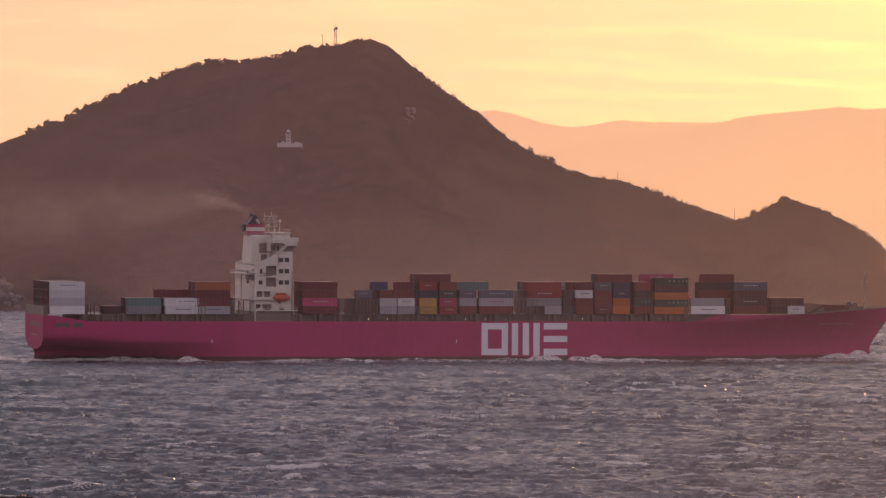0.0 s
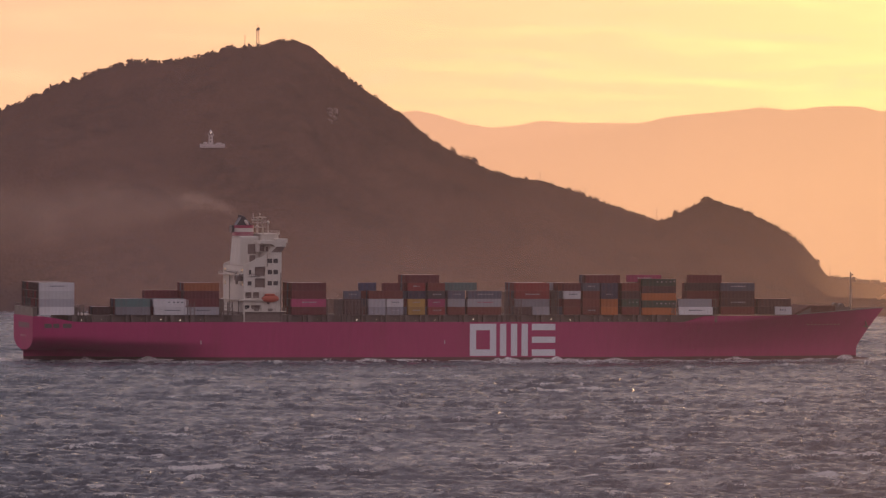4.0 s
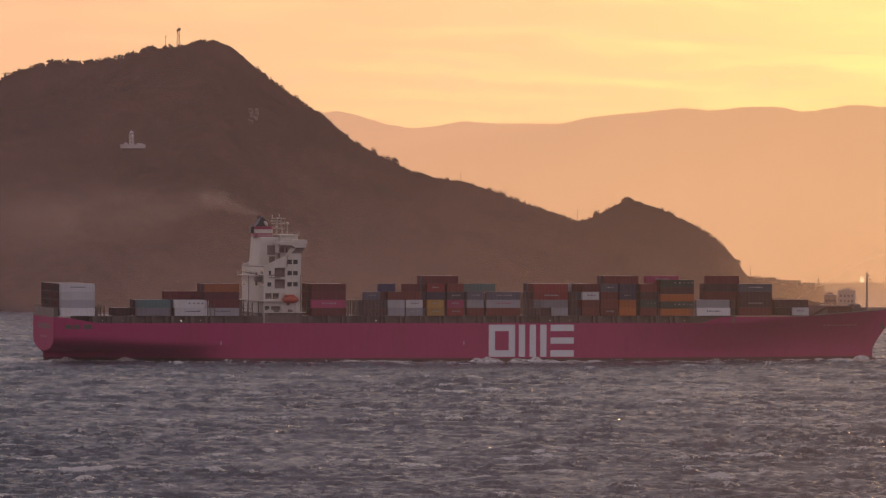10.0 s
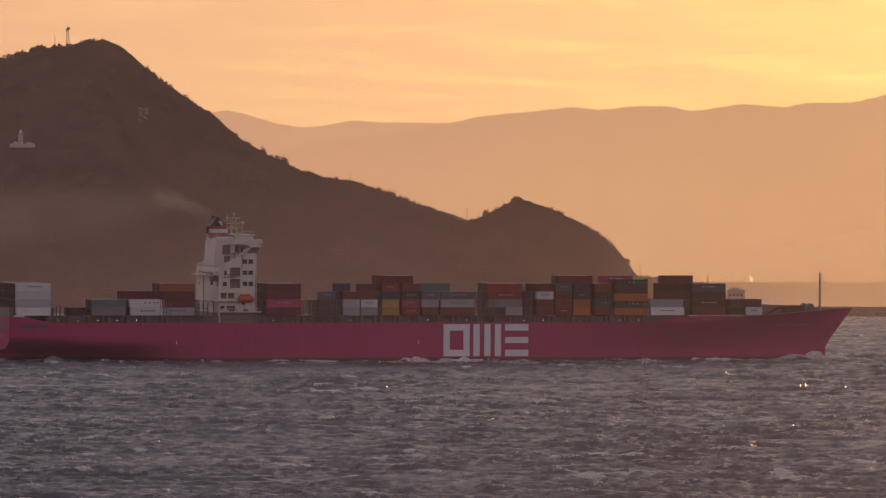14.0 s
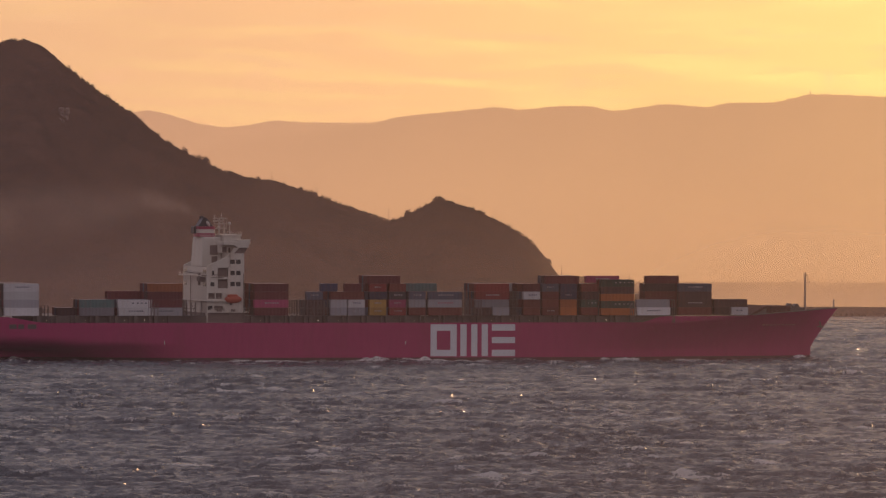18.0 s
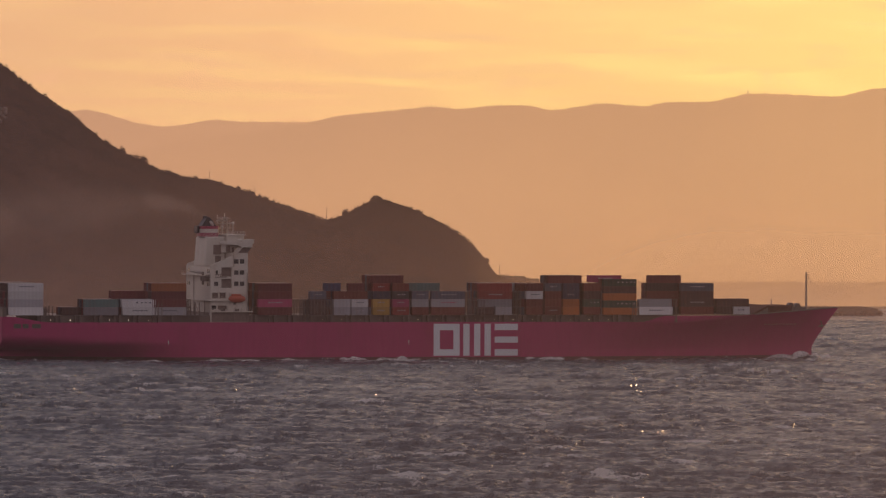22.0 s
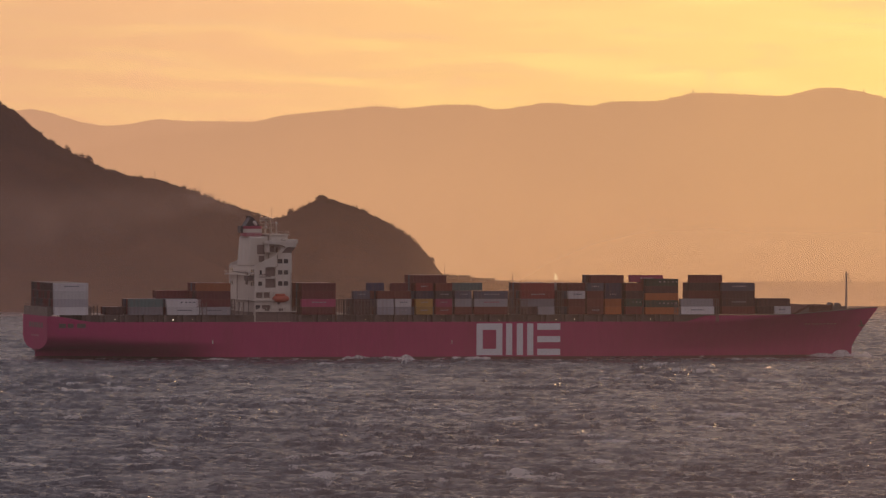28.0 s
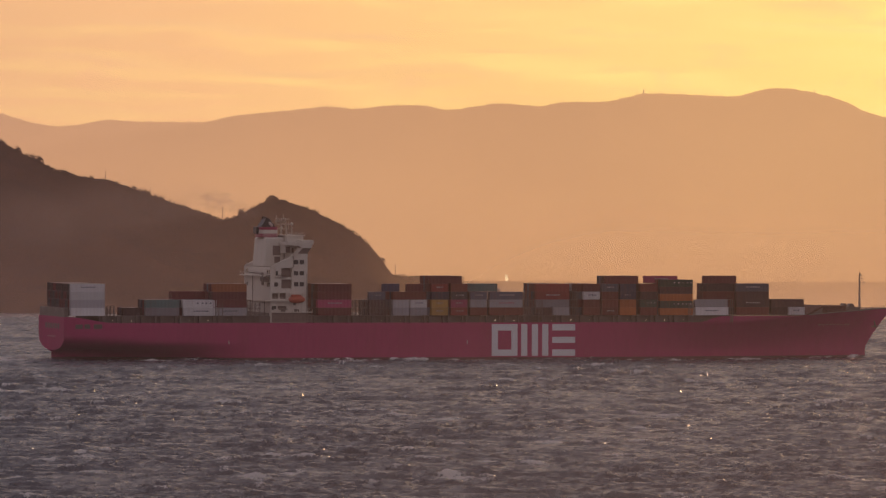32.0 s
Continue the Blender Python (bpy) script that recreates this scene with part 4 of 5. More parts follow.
def cargo():
    dark = ["maroon", "dim", "brown", "slate", "maroon", "dim", "navy", "brown"]
    r = random.Random(4)

    def behind(x, tiers, rows, feet=40, start=1, **kw):
        for row in range(start, start + rows):
            for t in range(tiers):
                container(x, t, row, r.choice(dark), feet, **kw)

    # over the stern
    for t, c in enumerate(("white", "pale", "white", "white")):
        container(-138.3, t, 0, c, mark="x" if t == 3 else "")
    for row in range(1, 16):
        for t in range(4):
            container(-138.3, t, row, r.choice(("dim", "dim", "maroon", "black")))
    container(-119.6, 0, 1, "dim", 20)
    behind(-119.6, 1, 3, 20, start=2)
    container(-112.3, 0, 0, "grey"), container(-112.3, 1, 0, "teal")
    behind(-112.3, 2, 4)
    container(-99.0, 0, 0, "white", mark="x"), container(-99.3, 1, 0, "white", mark="wide")
    behind(-99.2, 2, 6)
    container(-100.4, 2, 5, "maroon"), container(-100.4, 2, 6, "maroon")
    for t, c in enumerate(("pale", "maroon", "maroon", "ochre")):
        container(-88.7, t, 0, c, mark="x" if t == 0 else "")
    behind(-88.7, 4, 5)
    # before the deckhouse
    for t, c in enumerate(("maroon", "magenta", "maroon", "maroon")):
        container(-51.8, t, 0, c, mark="x" if t == 1 else "")
    behind(-51.8, 4, 6)
    behind(-33.8, 2, 3, 20)
    container(-33.8, 0, 0, "dim", 20), container(-33.8, 1, 0, "dim", 20), container(-33.8, 2, 0, "slate", 20, "x")
    behind(-27.6, 3, 2, 20, start=2)
    container(-27.6, 3, 2, "blue", 20)
    for x, cs in ((-25.3, ("grey", "pale")), (-19.1, ("grey", "white"))):
        container(x, 0, 0, cs[0], 20, "x" if x > -20 else ""), container(x, 1, 0, cs[1], 20, "x" if x > -20 else "")
    container(-25.3, 2, 0, "brown")
    behind(-25.3, 3, 1)
    container(-20.4, 3, 0, "maroon", 20)
    for t, c in enumerate(("yellow", "yellow", "navy", "red")):
        container(-11.6, t, 0, c, 20, "x" if t != 2 else "")
    for t, c in enumerate(("red", "magenta", "black", "brown")):
        container(-4.7, t, 0, c, 20, "x" if t != 3 else "")
    container(-12.7, 4, 0, "maroon")
    behind(-12.7, 5, 4)
    container(2.2, 0, 0, "brown", 20), container(2.2, 1, 0, "pale", 20), container(2.2, 2, 0, "slate", 20, "x")
    container(9.0, 0, 0, "brown"), container(9.0, 1, 0, "pale", mark="magenta"), container(9.0, 2, 0, "slate", mark="x")
    behind(2.2, 3, 3, 20), behind(9.0, 2, 2)
    container(1.9, 3, 3, "teal")
    for t, c in enumerate(("dim", "grey", "red", "red")):
        if t:
            container(25.7, t, 0, c, mark="x" if t == 2 else "")
    container(25.4, 0, 0, "dim", 20), container(31.7, 0, 0, "pale", 20)
    behind(25.7, 4, 6)
    for t, c in enumerate(("brown", "brown", "white", "maroon")):
        container(42.6, t, 0, c, 20, "x" if t == 2 else "")
    behind(41.0, 4, 3, 20)
    container(39.2, 3, 4, "pale", 20)
    behind(39.2, 3, 1, 20, start=4)
    for t, c in enumerate(("brown", "brown", "brown", "slate")):
        container(49.2, t, 0, c, 20, "x" if t in (0, 3) else "")
    for t, c in enumerate(("orange", "orange", "navy", "navy")):
        container(55.6, t, 0, c, 20, "x" if t == 2 else "")
    container(50.4, 4, 0, "maroon")
    behind(50.0, 5, 3)
    for t, c in enumerate(("brown", "green", "dim", "brown")):
        container(63.0, t, 0, c, 20, "wide" if t == 1 else "")
    behind(63.0, 4, 3, 20)
    for t, c in enumerate(("orange", "green", "orange", "dim", "green")):
        container(70.0, t, 0, c, 40, "wide" if c == "green" else "", pitch=2.46)
    behind(69.6, 5, 3, pitch=2.46)
    container(65.9, 5, 2, "magenta", pitch=2.46, mark="x", base=14.55)
    container(82.9, 0, 0, "white", mark="x"), container(82.6, 1, 0, "pale")
    behind(86.8, 4, 3, start=2)
    container(87.2, 4, 2, "maroon")
    for t, c in enumerate(("brown", "dim", "dim", "slate")):
        container(98.0, t, 0, c, mark="x" if t in (1, 3) else "", inset=1.6)
    behind(98.0, 4, 3, inset=1.6)
    container(111.6, 1, 0, "dim", inset=4.6), container(111.6, 0, 0, "dim", 20, inset=4.6), container(117.8, 0, 0, "white", 20, "x", inset=4.6)
    behind(111.6, 2, 2, inset=4.6)


cargo()


# ---- deck fittings and deckhouse ----
LAMP = glow("deck lamp glow", (1.0, 0.82, 0.6), 4.0)


def fittings(ship):
    plate("hatch_coaming", STEEL, ship, -128, 95, -19.4, 19.4, 13.1, 15.6, label="grey brown hatch coaming along the deck")
    for k in range(-19, 12):
        x = 6.75 * k + 4.6
        if not -79 < x < -54:
            plate("lashing_pedestal", STEEL, ship, x - 3.4, x - 2.2, -21.1, -19.6, 13.2, 15.7)
            plate("lashing_pedestal", STEEL, ship, x + 1.6, x + 2.2, -21.0, -19.6, 13.2, 15.7)
            bm = bmesh.new()
            bmesh.ops.create_icosphere(bm, subdivisions=1, radius=(0.10, 0.05, 0.08, 0.06, 0.05)[(k * 7) % 5], matrix=Matrix.Translation((x, -20.95, 14.1)))
            post = plate("lamp_post", STEEL, ship, x - 0.08, x + 0.08, -20.85, -20.7, 13.2, 14.2)
            part("deck_lamp", bm, LAMP, post, "small lit deck lamp")
    for x, tiers in ((-125.9, 1), (-75.9, 2), (-38.9, 2), (-36.6, 2), (-34.9, 2), (0.9, 2), (22.4, 3), (38.8, 3), (40.2, 3), (68.9, 3), (95.8, 2)):
        bm = bmesh.new()
        for y in (-21.0, -18.6, -16.0, -13.4):
            box(bm, x, x + 0.22, y, y + 0.22, 13.2, 15.7 + 2.7 * tiers)
            box(bm, x + 0.6, x + 0.82, y, y + 0.22, 13.2, 15.7 + 2.7 * tiers)
        lash = part("lashing_bridge", bm, STEEL, ship, "rusty lashing bridge between the stacks")
        for k in range(tiers + 1):
            z = 15.7 + 2.7 * k
            plate("walkway", STEEL, lash, x, x + 0.85, -21.1, -13, z - 0.12, z)
            plate("handrail", STEEL, lash, x, x + 0.06, -21.1, -13, z + 1.0, z + 1.06)
    bm = bmesh.new()
    for k in range(22):
        x = 119 + 1.85 * k
        y = float(half_beam(np.array(x), sheer(np.array(x))))
        tube(bm, (x, -y + 0.2, float(sheer(np.array(x))) - 0.1), (x, -y + 0.2, float(sheer(np.array(x))) + 0.9), 0.06, sides=5)
        tube(bm, (x, y - 0.2, float(sheer(np.array(x))) - 0.1), (x, y - 0.2, float(sheer(np.array(x))) + 0.9), 0.06, sides=5)
    part("bow_rail", bm, STEEL, ship, "thin rail round the forecastle")
    for side in (-1, 1):
        bm = bmesh.new()
        pts = [(float(x), side * float(half_beam(np.array(x), sheer(np.array(x)))), float(sheer(np.array(x)))) for x in np.linspace(126, 160.6, 30)]
        for p, q in zip(pts, pts[1:]):
            tube(bm, p, q, 0.17, sides=6)
        part("bulwark_cap", bm, CAP, ship, "worn grey capping along the bow bulwark")
    # open lashing frames beside the stacks: posts, ladders and crossed rods
    for x0, x1, z1 in ((-36.6, -26.0, 20.9), (22.2, 28.0, 20.9), (-125.5, -123.0, 19.0), (-87.6, -85.2, 20.0), (-76.6, -72.0, 20.2), (80.6, 82.2, 20.0)):
        bm = bmesh.new()
        n = max(2, int((x1 - x0) / 1.15))
        xs = np.linspace(x0, x1, n + 1)
        for y in (-21.25, -19.9):
            for x in xs:
                box(bm, x - 0.1, x + 0.1, y - 0.1, y + 0.1, 13.2, z1)
        for i, (p, q) in enumerate(zip(xs, xs[1:])):
            if i % 2 == 0:
                tube(bm, (p, -21.3, 15.7), (q, -21.3, z1 - 0.4), 0.06, sides=4)
                tube(bm, (q, -21.3, 15.7), (p, -21.3, z1 - 0.4), 0.06, sides=4)
        fr = part("lashing_frame", bm, STEEL, ship, "rusty brown open lashing frame with crossed rods")
        for z in np.arange(15.7, z1, 2.5):
            plate("walkway", STEEL, fr, x0, x1, -21.35, -19.8, z - 0.14, z)
            plate("handrail", STEEL, fr, x0, x1, -21.36, -21.3, z + 1.0, z + 1.08)
    for k in range(9):
        x = 131 + 1.5 * k
        y = float(half_beam(np.array(x), np.array(12.4)))
        plate("faded_name_bar", FADED, ship, x, x + 0.8, -y - 0.05, -y + 0.3, 11.9, 12.4)
    # mooring openings at the stern, faded name bars, anchor
    # the openings are plates, the dark of their insides put into the colour
    for x0, x1 in ((-136.5, -134.0), (-133.4, -131.4), (-130.2, -127.2)):
        plate("mooring_opening", DARK, ship, x0, x1, -21.43, -21.3, 11.3, 12.8)
    for k in range(6):
        plate("transom_opening", DARK, ship, -140.5, -140.4, -13.2 + k * 4.1, -10.6 + k * 4.1, 11.2, 13.0)
    for k in range(7):
        plate("name_bar", FADED, ship, -140.5, -140.4, -7 + k * 2.0, -5.7 + k * 2.0, 8.2, 8.8)
    plate("poop_screen", STEEL, ship, -140.3, -138.8, -20.6, 20.6, 14.9, 18.3, label="brown steel screen across the stern")
    bm = bmesh.new()
    for y in np.linspace(-20, 20, 12):
        tube(bm, (-140.2, y, 18.3), (-140.2, y, 19.4), 0.06, sides=5)
    box(bm, -140.24, -140.16, -20, 20, 19.35, 19.42)
    part("stern_rail", bm, STEEL, ship)
    for side in (-1, 1):
        bm = bmesh.new()
        y = side * float(half_beam(np.array(154.3), np.array(13.0)))
        tube(bm, (154.0, y + side * 0.3, 13.2), (154.6, y + side * 0.3, 10.9), 0.22, 0.3, 8)
        tube(bm, (153.2, y + side * 0.4, 11.3), (155.6, y + side * 0.3, 11.5), 0.2, 0.2, 8)
        part("anchor", bm, STEEL, ship, "rusty stowed anchor")
    # rail along the deck edge
    bm = bmesh.new()
    for z in (13.85, 14.35):
        box(bm, -128, 84, -21.3, -21.24, z, z + 0.06)
    part("deck_rail", bm, STEEL, ship, "thin steel rail along the deck edge")


fittings(SHIP_THING)


def deckhouse():
    house = thing("deckhouse", "tall white superstructure with bridge wings and funnel casing", "superstructure")
    aboard(house)
    bm = bmesh.new()
    prism(bm, [(-68, 13.3), (-55, 13.3), (-55, 37.0), (-60.2, 37.0), (-60.4, 32.2), (-68, 32.2)], -18.5, 18.5)
    part("accommodation_block", bm, WHITE, house)
    bm = bmesh.new()
    prism(bm, [(-67.9, 32.0), (-60.3, 32.0), (-60.3, 42.4), (-67.1, 42.4)], -8.5, 8.5)
    bevelled(bm, 0.5)
    casing = part("funnel_casing", bm, WHITE, house)
    # starboard and port screens, with openings left out on a lattice of panels
    holes = [(-59.8, -58.2, 33.3, 34.8), (-57.8, -56.2, 33.3, 34.8), (-59.8, -58.2, 29.5, 31.0), (-57.8, -56.2, 29.5, 31.0), (-59.8, -58.2, 25.7, 27.2), (-57.8, -56.2, 25.7, 27.2),
             (-64.2, -60.6, 28.9, 32.0), (-64.2, -60.6, 25.0, 28.1), (-66.7, -65.3, 25.7, 27.1), (-66.2, -65.4, 29.6, 31.0), (-67.4, -65.2, 21.4, 23.4), (-64.8, -62.6, 21.4, 23.4),
             (-67.6, -66.0, 17.6, 19.0), (-65.4, -62.2, 17.6, 19.0)]
    for side in (-1, 1):
        bm = bmesh.new()
        gx = sorted({-68, -55, *[h[0] for h in holes], *[h[1] for h in holes]})
        gz = sorted({13.3, 36.9, *[h[2] for h in holes], *[h[3] for h in holes]})
        top = lambda x: 36.9 if x >= -60.0 else 32.2
        for i in range(len(gx) - 1):
            for j in range(len(gz) - 1):
                cx, cz = (gx[i] + gx[i + 1]) / 2, (gz[j] + gz[j + 1]) / 2
                if any(h[0] < cx < h[1] and h[2] < cz < h[3] for h in holes) or gz[j + 1] > top(cx) + 0.01 and gz[j] >= top(cx):
                    continue
                box(bm, gx[i], gx[i + 1], *sorted((side * 18.5, side * 20.0)), gz[j], min(gz[j + 1], top(cx)))
        screen = part("side_screen", bm, WHITE, house)
        for h in holes:
            plate("window_pane" if h[1] - h[0] < 1.8 else "dark_recess", GLASS if h[1] - h[0] < 1.8 else RECESS, screen, h[0], h[1], *sorted((side * 18.51, side * (19.7 if h[1] - h[0] < 1.8 else 18.6))), h[2], h[3])
        # raking edge of the screen, and the bracket under the bridge wing
        bm = bmesh.new()
        prism(bm, [(-67.95, 32.21), (-60.02, 32.21), (-60.02, 36.3), (-67.95, 32.6)], *sorted((side * 18.9, side * 20.05)))
        part("raked_screen", bm, WHITE, house)
        bm = bmesh.new()
        prism(bm, [(-60.6, 36.0), (-58.9, 36.7), (-56.7, 38.88), (-58.6, 38.88)], *sorted((side * 19.2, side * 20.3)))
        part("wing_bracket", bm, WHITE, house)
        # shade under the wing, put into the brown of this block
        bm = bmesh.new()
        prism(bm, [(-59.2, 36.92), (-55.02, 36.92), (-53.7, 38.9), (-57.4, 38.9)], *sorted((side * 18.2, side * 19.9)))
        part("wing_soffit_shade", bm, RECESS, house, "brown block standing for the shade under the bridge wing")
    # bridge
    plate("upper_house", WHITE, house, -62.0, -56.4, -15.5, 15.5, 37.0, 40.0, bevel=0.1)
    bm = bmesh.new()
    prism(bm, [(-62.5, 39.9), (-58.6, 39.7), (-57.4, 38.9), (-53.8, 38.9), (-53.4, 41.0), (-62.5, 41.0)], -21.4, 21.4)
    bridge = part("bridge", bm, WHITE, house)
    for y0, y1 in ((-21.6, -14), (14, 21.6)):
        plate("wing_bulwark", WHITE, bridge, -57.5, -53.2, y0, y1, 40.2, 41.6)
    wheelhouse = plate("wheelhouse", WHITE, house, -60.5, -54.6, -12, 12, 41.0, 42.9, bevel=0.1)
    plate("wheelhouse_window", GLASS, wheelhouse, -54.62, -54.5, -11.5, 11.5, 41.6, 42.5)
    plate("wheelhouse_roof", WHITE, wheelhouse, -61, -54.2, -12.6, 12.6, 42.9, 43.2)
    # openings are flat plates with their inner shade put into the colour
    plate("casing_opening", RECESS, casing, -64.6, -61.8, -8.6, -8.48, 36.3, 39.6)
    plate("casing_louvre", RECESS, casing, -64.0, -62.0, -8.6, -8.48, 33.6, 35.8)
    plate("deck_opening", RECESS, house, -61.7, -60.2, -15.6, -15.48, 37.2, 39.2)
    plate("deck_opening", RECESS, house, -59.6, -58.9, -15.6, -15.48, 37.2, 38.8)
    # funnel
    for name, mat, z0, z1, w, lab in (("funnel_base", RED, 42.4, 43.7, 1.0, "red funnel band"), ("funnel_band", WHITE, 43.7, 45.0, 0.985, "white funnel band"), ("funnel_top", RED, 45.0, 45.95, 1.0, "red funnel band")):
        bm = bmesh.new()
        ring = []
        for k in range(36):
            a, p = 2 * math.pi * k / 36, 0.7
            ring.append((-64.8 + 3.45 * w * math.copysign(abs(math.cos(a)) ** p, math.cos(a)), 5.6 * w * math.copysign(abs(math.sin(a)) ** p, math.sin(a))))
        lo, hi = [bm.verts.new((*q, z0)) for q in ring], [bm.verts.new((*q, z1)) for q in ring]
        for k in range(36):
            bm.faces.new((lo[k], lo[(k + 1) % 36], hi[(k + 1) % 36], hi[k]))
        bm.faces.new(hi), bm.faces.new(lo[::-1])
        part(name, bm, mat, casing, lab)
    plate("funnel_fin", BLACK, casing, -69.0, -68.2, -2.5, 2.5, 43.6, 46.0, bevel=0.15)
    bm = bmesh.new()
    prism(bm, [(-67.6, 45.9), (-62.4, 45.9), (-62.7, 46.5), (-64.6, 48.9), (-65.6, 49.2), (-66.4, 47.6)], -3.0, 3.0)
    bevelled(bm, 0.12)
    part("exhaust_pipe", bm, BLACK, casing, "sooty black raked exhaust trunk")
    for x, y in ((-65.3, -1.6), (-65.5, 1.4)):
        bm = bmesh.new()
        tube(bm, (x + 0.2, y, 46.5), (x - 0.4, y, 49.5), 0.42, 0.4, 10)
        part("exhaust_pipe", bm, BLACK, casing)
    bm = bmesh.new()
    bmesh.ops.create_uvsphere(bm, u_segments=16, v_segments=10, radius=0.85, matrix=Matrix.Translation((-64.1, -3.2, 46.9)) @ Euler((0, radians(-38), 0)).to_matrix().to_4x4() @ Matrix.Diagonal((0.62, 0.5, 1.25, 1)))
    part("funnel_hood", bm, WHITE, casing, smooth=True)
    # aft galleries and decks
    plate("gallery_deck", WHITE, house, -70.0, -68, -19, 19, 29.1, 29.35)
    plate("gallery_deck", WHITE, house, -68.9, -68, -20, 20, 20.55, 20.8)
    plate("boat_deck", WHITE, house, -69.8, -61.4, -21.3, -20, 20.6, 20.95)
    # the shade beneath the platform, put in as a thin brown plate
    plate("under_deck_shade", RECESS, house, -67.6, -54.6, -20.06, -20.0, 13.4, 16.7, label="brown plate standing for the shade under the platform")
    plate("lower_platform", WHITE, house, -67.5, -53.5, -21.4, -20, 16.8, 17.1)
    for x in (-67, -63.6, -60.2, -56.8, -54):
        plate("platform_post", RECESS, house, x, x + 0.2, -21.3, -21.1, 13.3, 16.8)
    for y0 in (-18.4, 14.2):
        for z in (25.6, 30.0):
            for dy in (0, 2.4):
                plate("aft_window", GLASS, house, -68.06, -67.98, y0 + dy, y0 + dy + 1.3, z, z + 1.3)
    for z in (20.95, 17.1):
        bm = bmesh.new()
        for dz in (0.5, 1.0):
            box(bm, -67.5, -53.5 if z < 18 else -61.5, -21.35, -21.29, z + dz, z + dz + 0.05)
        for k in range(9 if z < 18 else 4):
            box(bm, -67.5 + k * 1.74, -67.44 + k * 1.74, -21.35, -21.29, z, z + 1.05)
        part("gallery_rail", bm, WHITE, house)
    # small gear: provision crane abaft the house, ladders, pipes, roof rails
    bm = bmesh.new()
    tube(bm, (-69.3, -13.5, 26.0), (-69.3, -13.5, 30.4), 0.45, 0.38, 10)
    crane = part("provision_crane", bm, STEEL, house, "rusty brown provision crane")
    bm = bmesh.new()
    tube(bm, (-69.4, -13.5, 29.9), (-70.4, 4.0, 30.4), 0.3, 0.18, 8)
    tube(bm, (-69.4, -13.5, 30.4), (-70.2, 2.0, 30.9), 0.06, 0.06, 5)
    part("jib", bm, STEEL, crane)
    plate("crane_cab", STEEL, crane, -70.0, -68.2, -14.4, -12.6, 27.4, 28.9)
    plate("crane_winch", STEEL, crane, -70.2, -68.2, -18.4, -16.2, 27.3, 28.8, bevel=0.2)
    bm = bmesh.new()
    for z in (28.5, 29.4):
        tube(bm, (-69.6, -19.4, z), (-62.2, -20.6, z + 0.3), 0.12, sides=6)
    for k in range(9):
        tube(bm, (-69.6 + 0.8 * k, -19.4 - 0.13 * k, 28.5), (-69.2 + 0.8 * k, -19.5 - 0.13 * k, 29.5), 0.06, sides=5)
    part("stowed_boom", bm, STEEL, crane)
    # thin brown plate that darkens the foot of the aft face
    plate("aft_lower_plate", RECESS, house, -68.1, -67.98, -18, 18, 13.4, 16.6)
    for x, y, z0, z1 in ((-68.3, -12.0, 13.3, 20.5), (-68.3, 6.0, 13.3, 29.0), (-55.3, -20.3, 13.3, 30.0)):
        bm = bmesh.new()
        tube(bm, (x, y, z0), (x, y, z1), 0.12, sides=6)
        part("vent_pipe", bm, STEEL, house)
    for x0, x1, y0, y1, z in ((-61.5, -57.5, -21.3, -21.2, 41.0), (-60.8, -54.4, -12.5, -12.4, 43.2), (-68.2, -61.8, -8.9, -8.8, 42.4), (-67.9, -67.8, -18.2, 18.2, 32.2), (-69.95, -69.85, -18.8, 18.8, 29.35)):
        bm = bmesh.new()
        for dz in (0.5, 1.0):
            box(bm, x0, x1, y0, y1, z + dz, z + dz + 0.05)
        n = 12
        for k in range(n + 1):
            px, py = x0 + (x1 - x0) * k / n, y0 + (y1 - y0) * k / n
            box(bm, px, px + 0.06, py, py + 0.06, z, z + 1.0)
        part("deck_rail", bm, WHITE, house)
    for k in range(5):
        plate("deck_locker", STEEL if k % 2 else WHITE, house, -66.8 + k * 2.4, -65.4 + k * 2.4, -21.0, -20.1, 17.1, 17.9 + 0.2 * (k % 3))
    for x in (-66.0, -62.5, -60.0):
        plate("side_door", DARK, screen, x, x + 0.9, -20.05, -19.98, 19.3, 21.2) if x > -61 else None
    # radar mast
    bm = bmesh.new()
    for y in (-0.9, 0.9):
        tube(bm, (-59.8, y, 43.1), (-59.5, y * 0.6, 48.9), 0.16, 0.12, 6)
        tube(bm, (-57.8, y, 43.1), (-58.2, y * 0.6, 48.9), 0.16, 0.12, 6)
    for z in (45.2, 46.8, 48.6):
        box(bm, -61.2, -57.2, -2.2, 2.2, z, z + 0.15)
    tube(bm, (-58.9, 0, 48.7), (-58.9, 0, 50.3), 0.08, 0.05, 6)
    tube(bm, (-61.0, 1.5, 46.8), (-61.0, 1.5, 49.9), 0.07, 0.05, 6)
    tube(bm, (-57.4, -1.5, 45.2), (-57.4, -1.5, 47.9), 0.07, 0.05, 6)
    radar = part("radar_mast", bm, WHITE, house)
    plate("radar_scanner", WHITE, radar, -61.8, -58.2, -0.2, 0.2, 47.6, 48.05)
    for x, y, z in ((-56.6, -3, 46.6), (-61.0, -6, 45.2)):
        bm = bmesh.new()
        tube(bm, (x, y, 43.1), (x, y, z), 0.12)
        bmesh.ops.create_icosphere(bm, subdivisions=2, radius=0.55, matrix=Matrix.Translation((x, y, z + 0.4)))
        part("satellite_dome", bm, WHITE, house)
    return house


deckhouse()


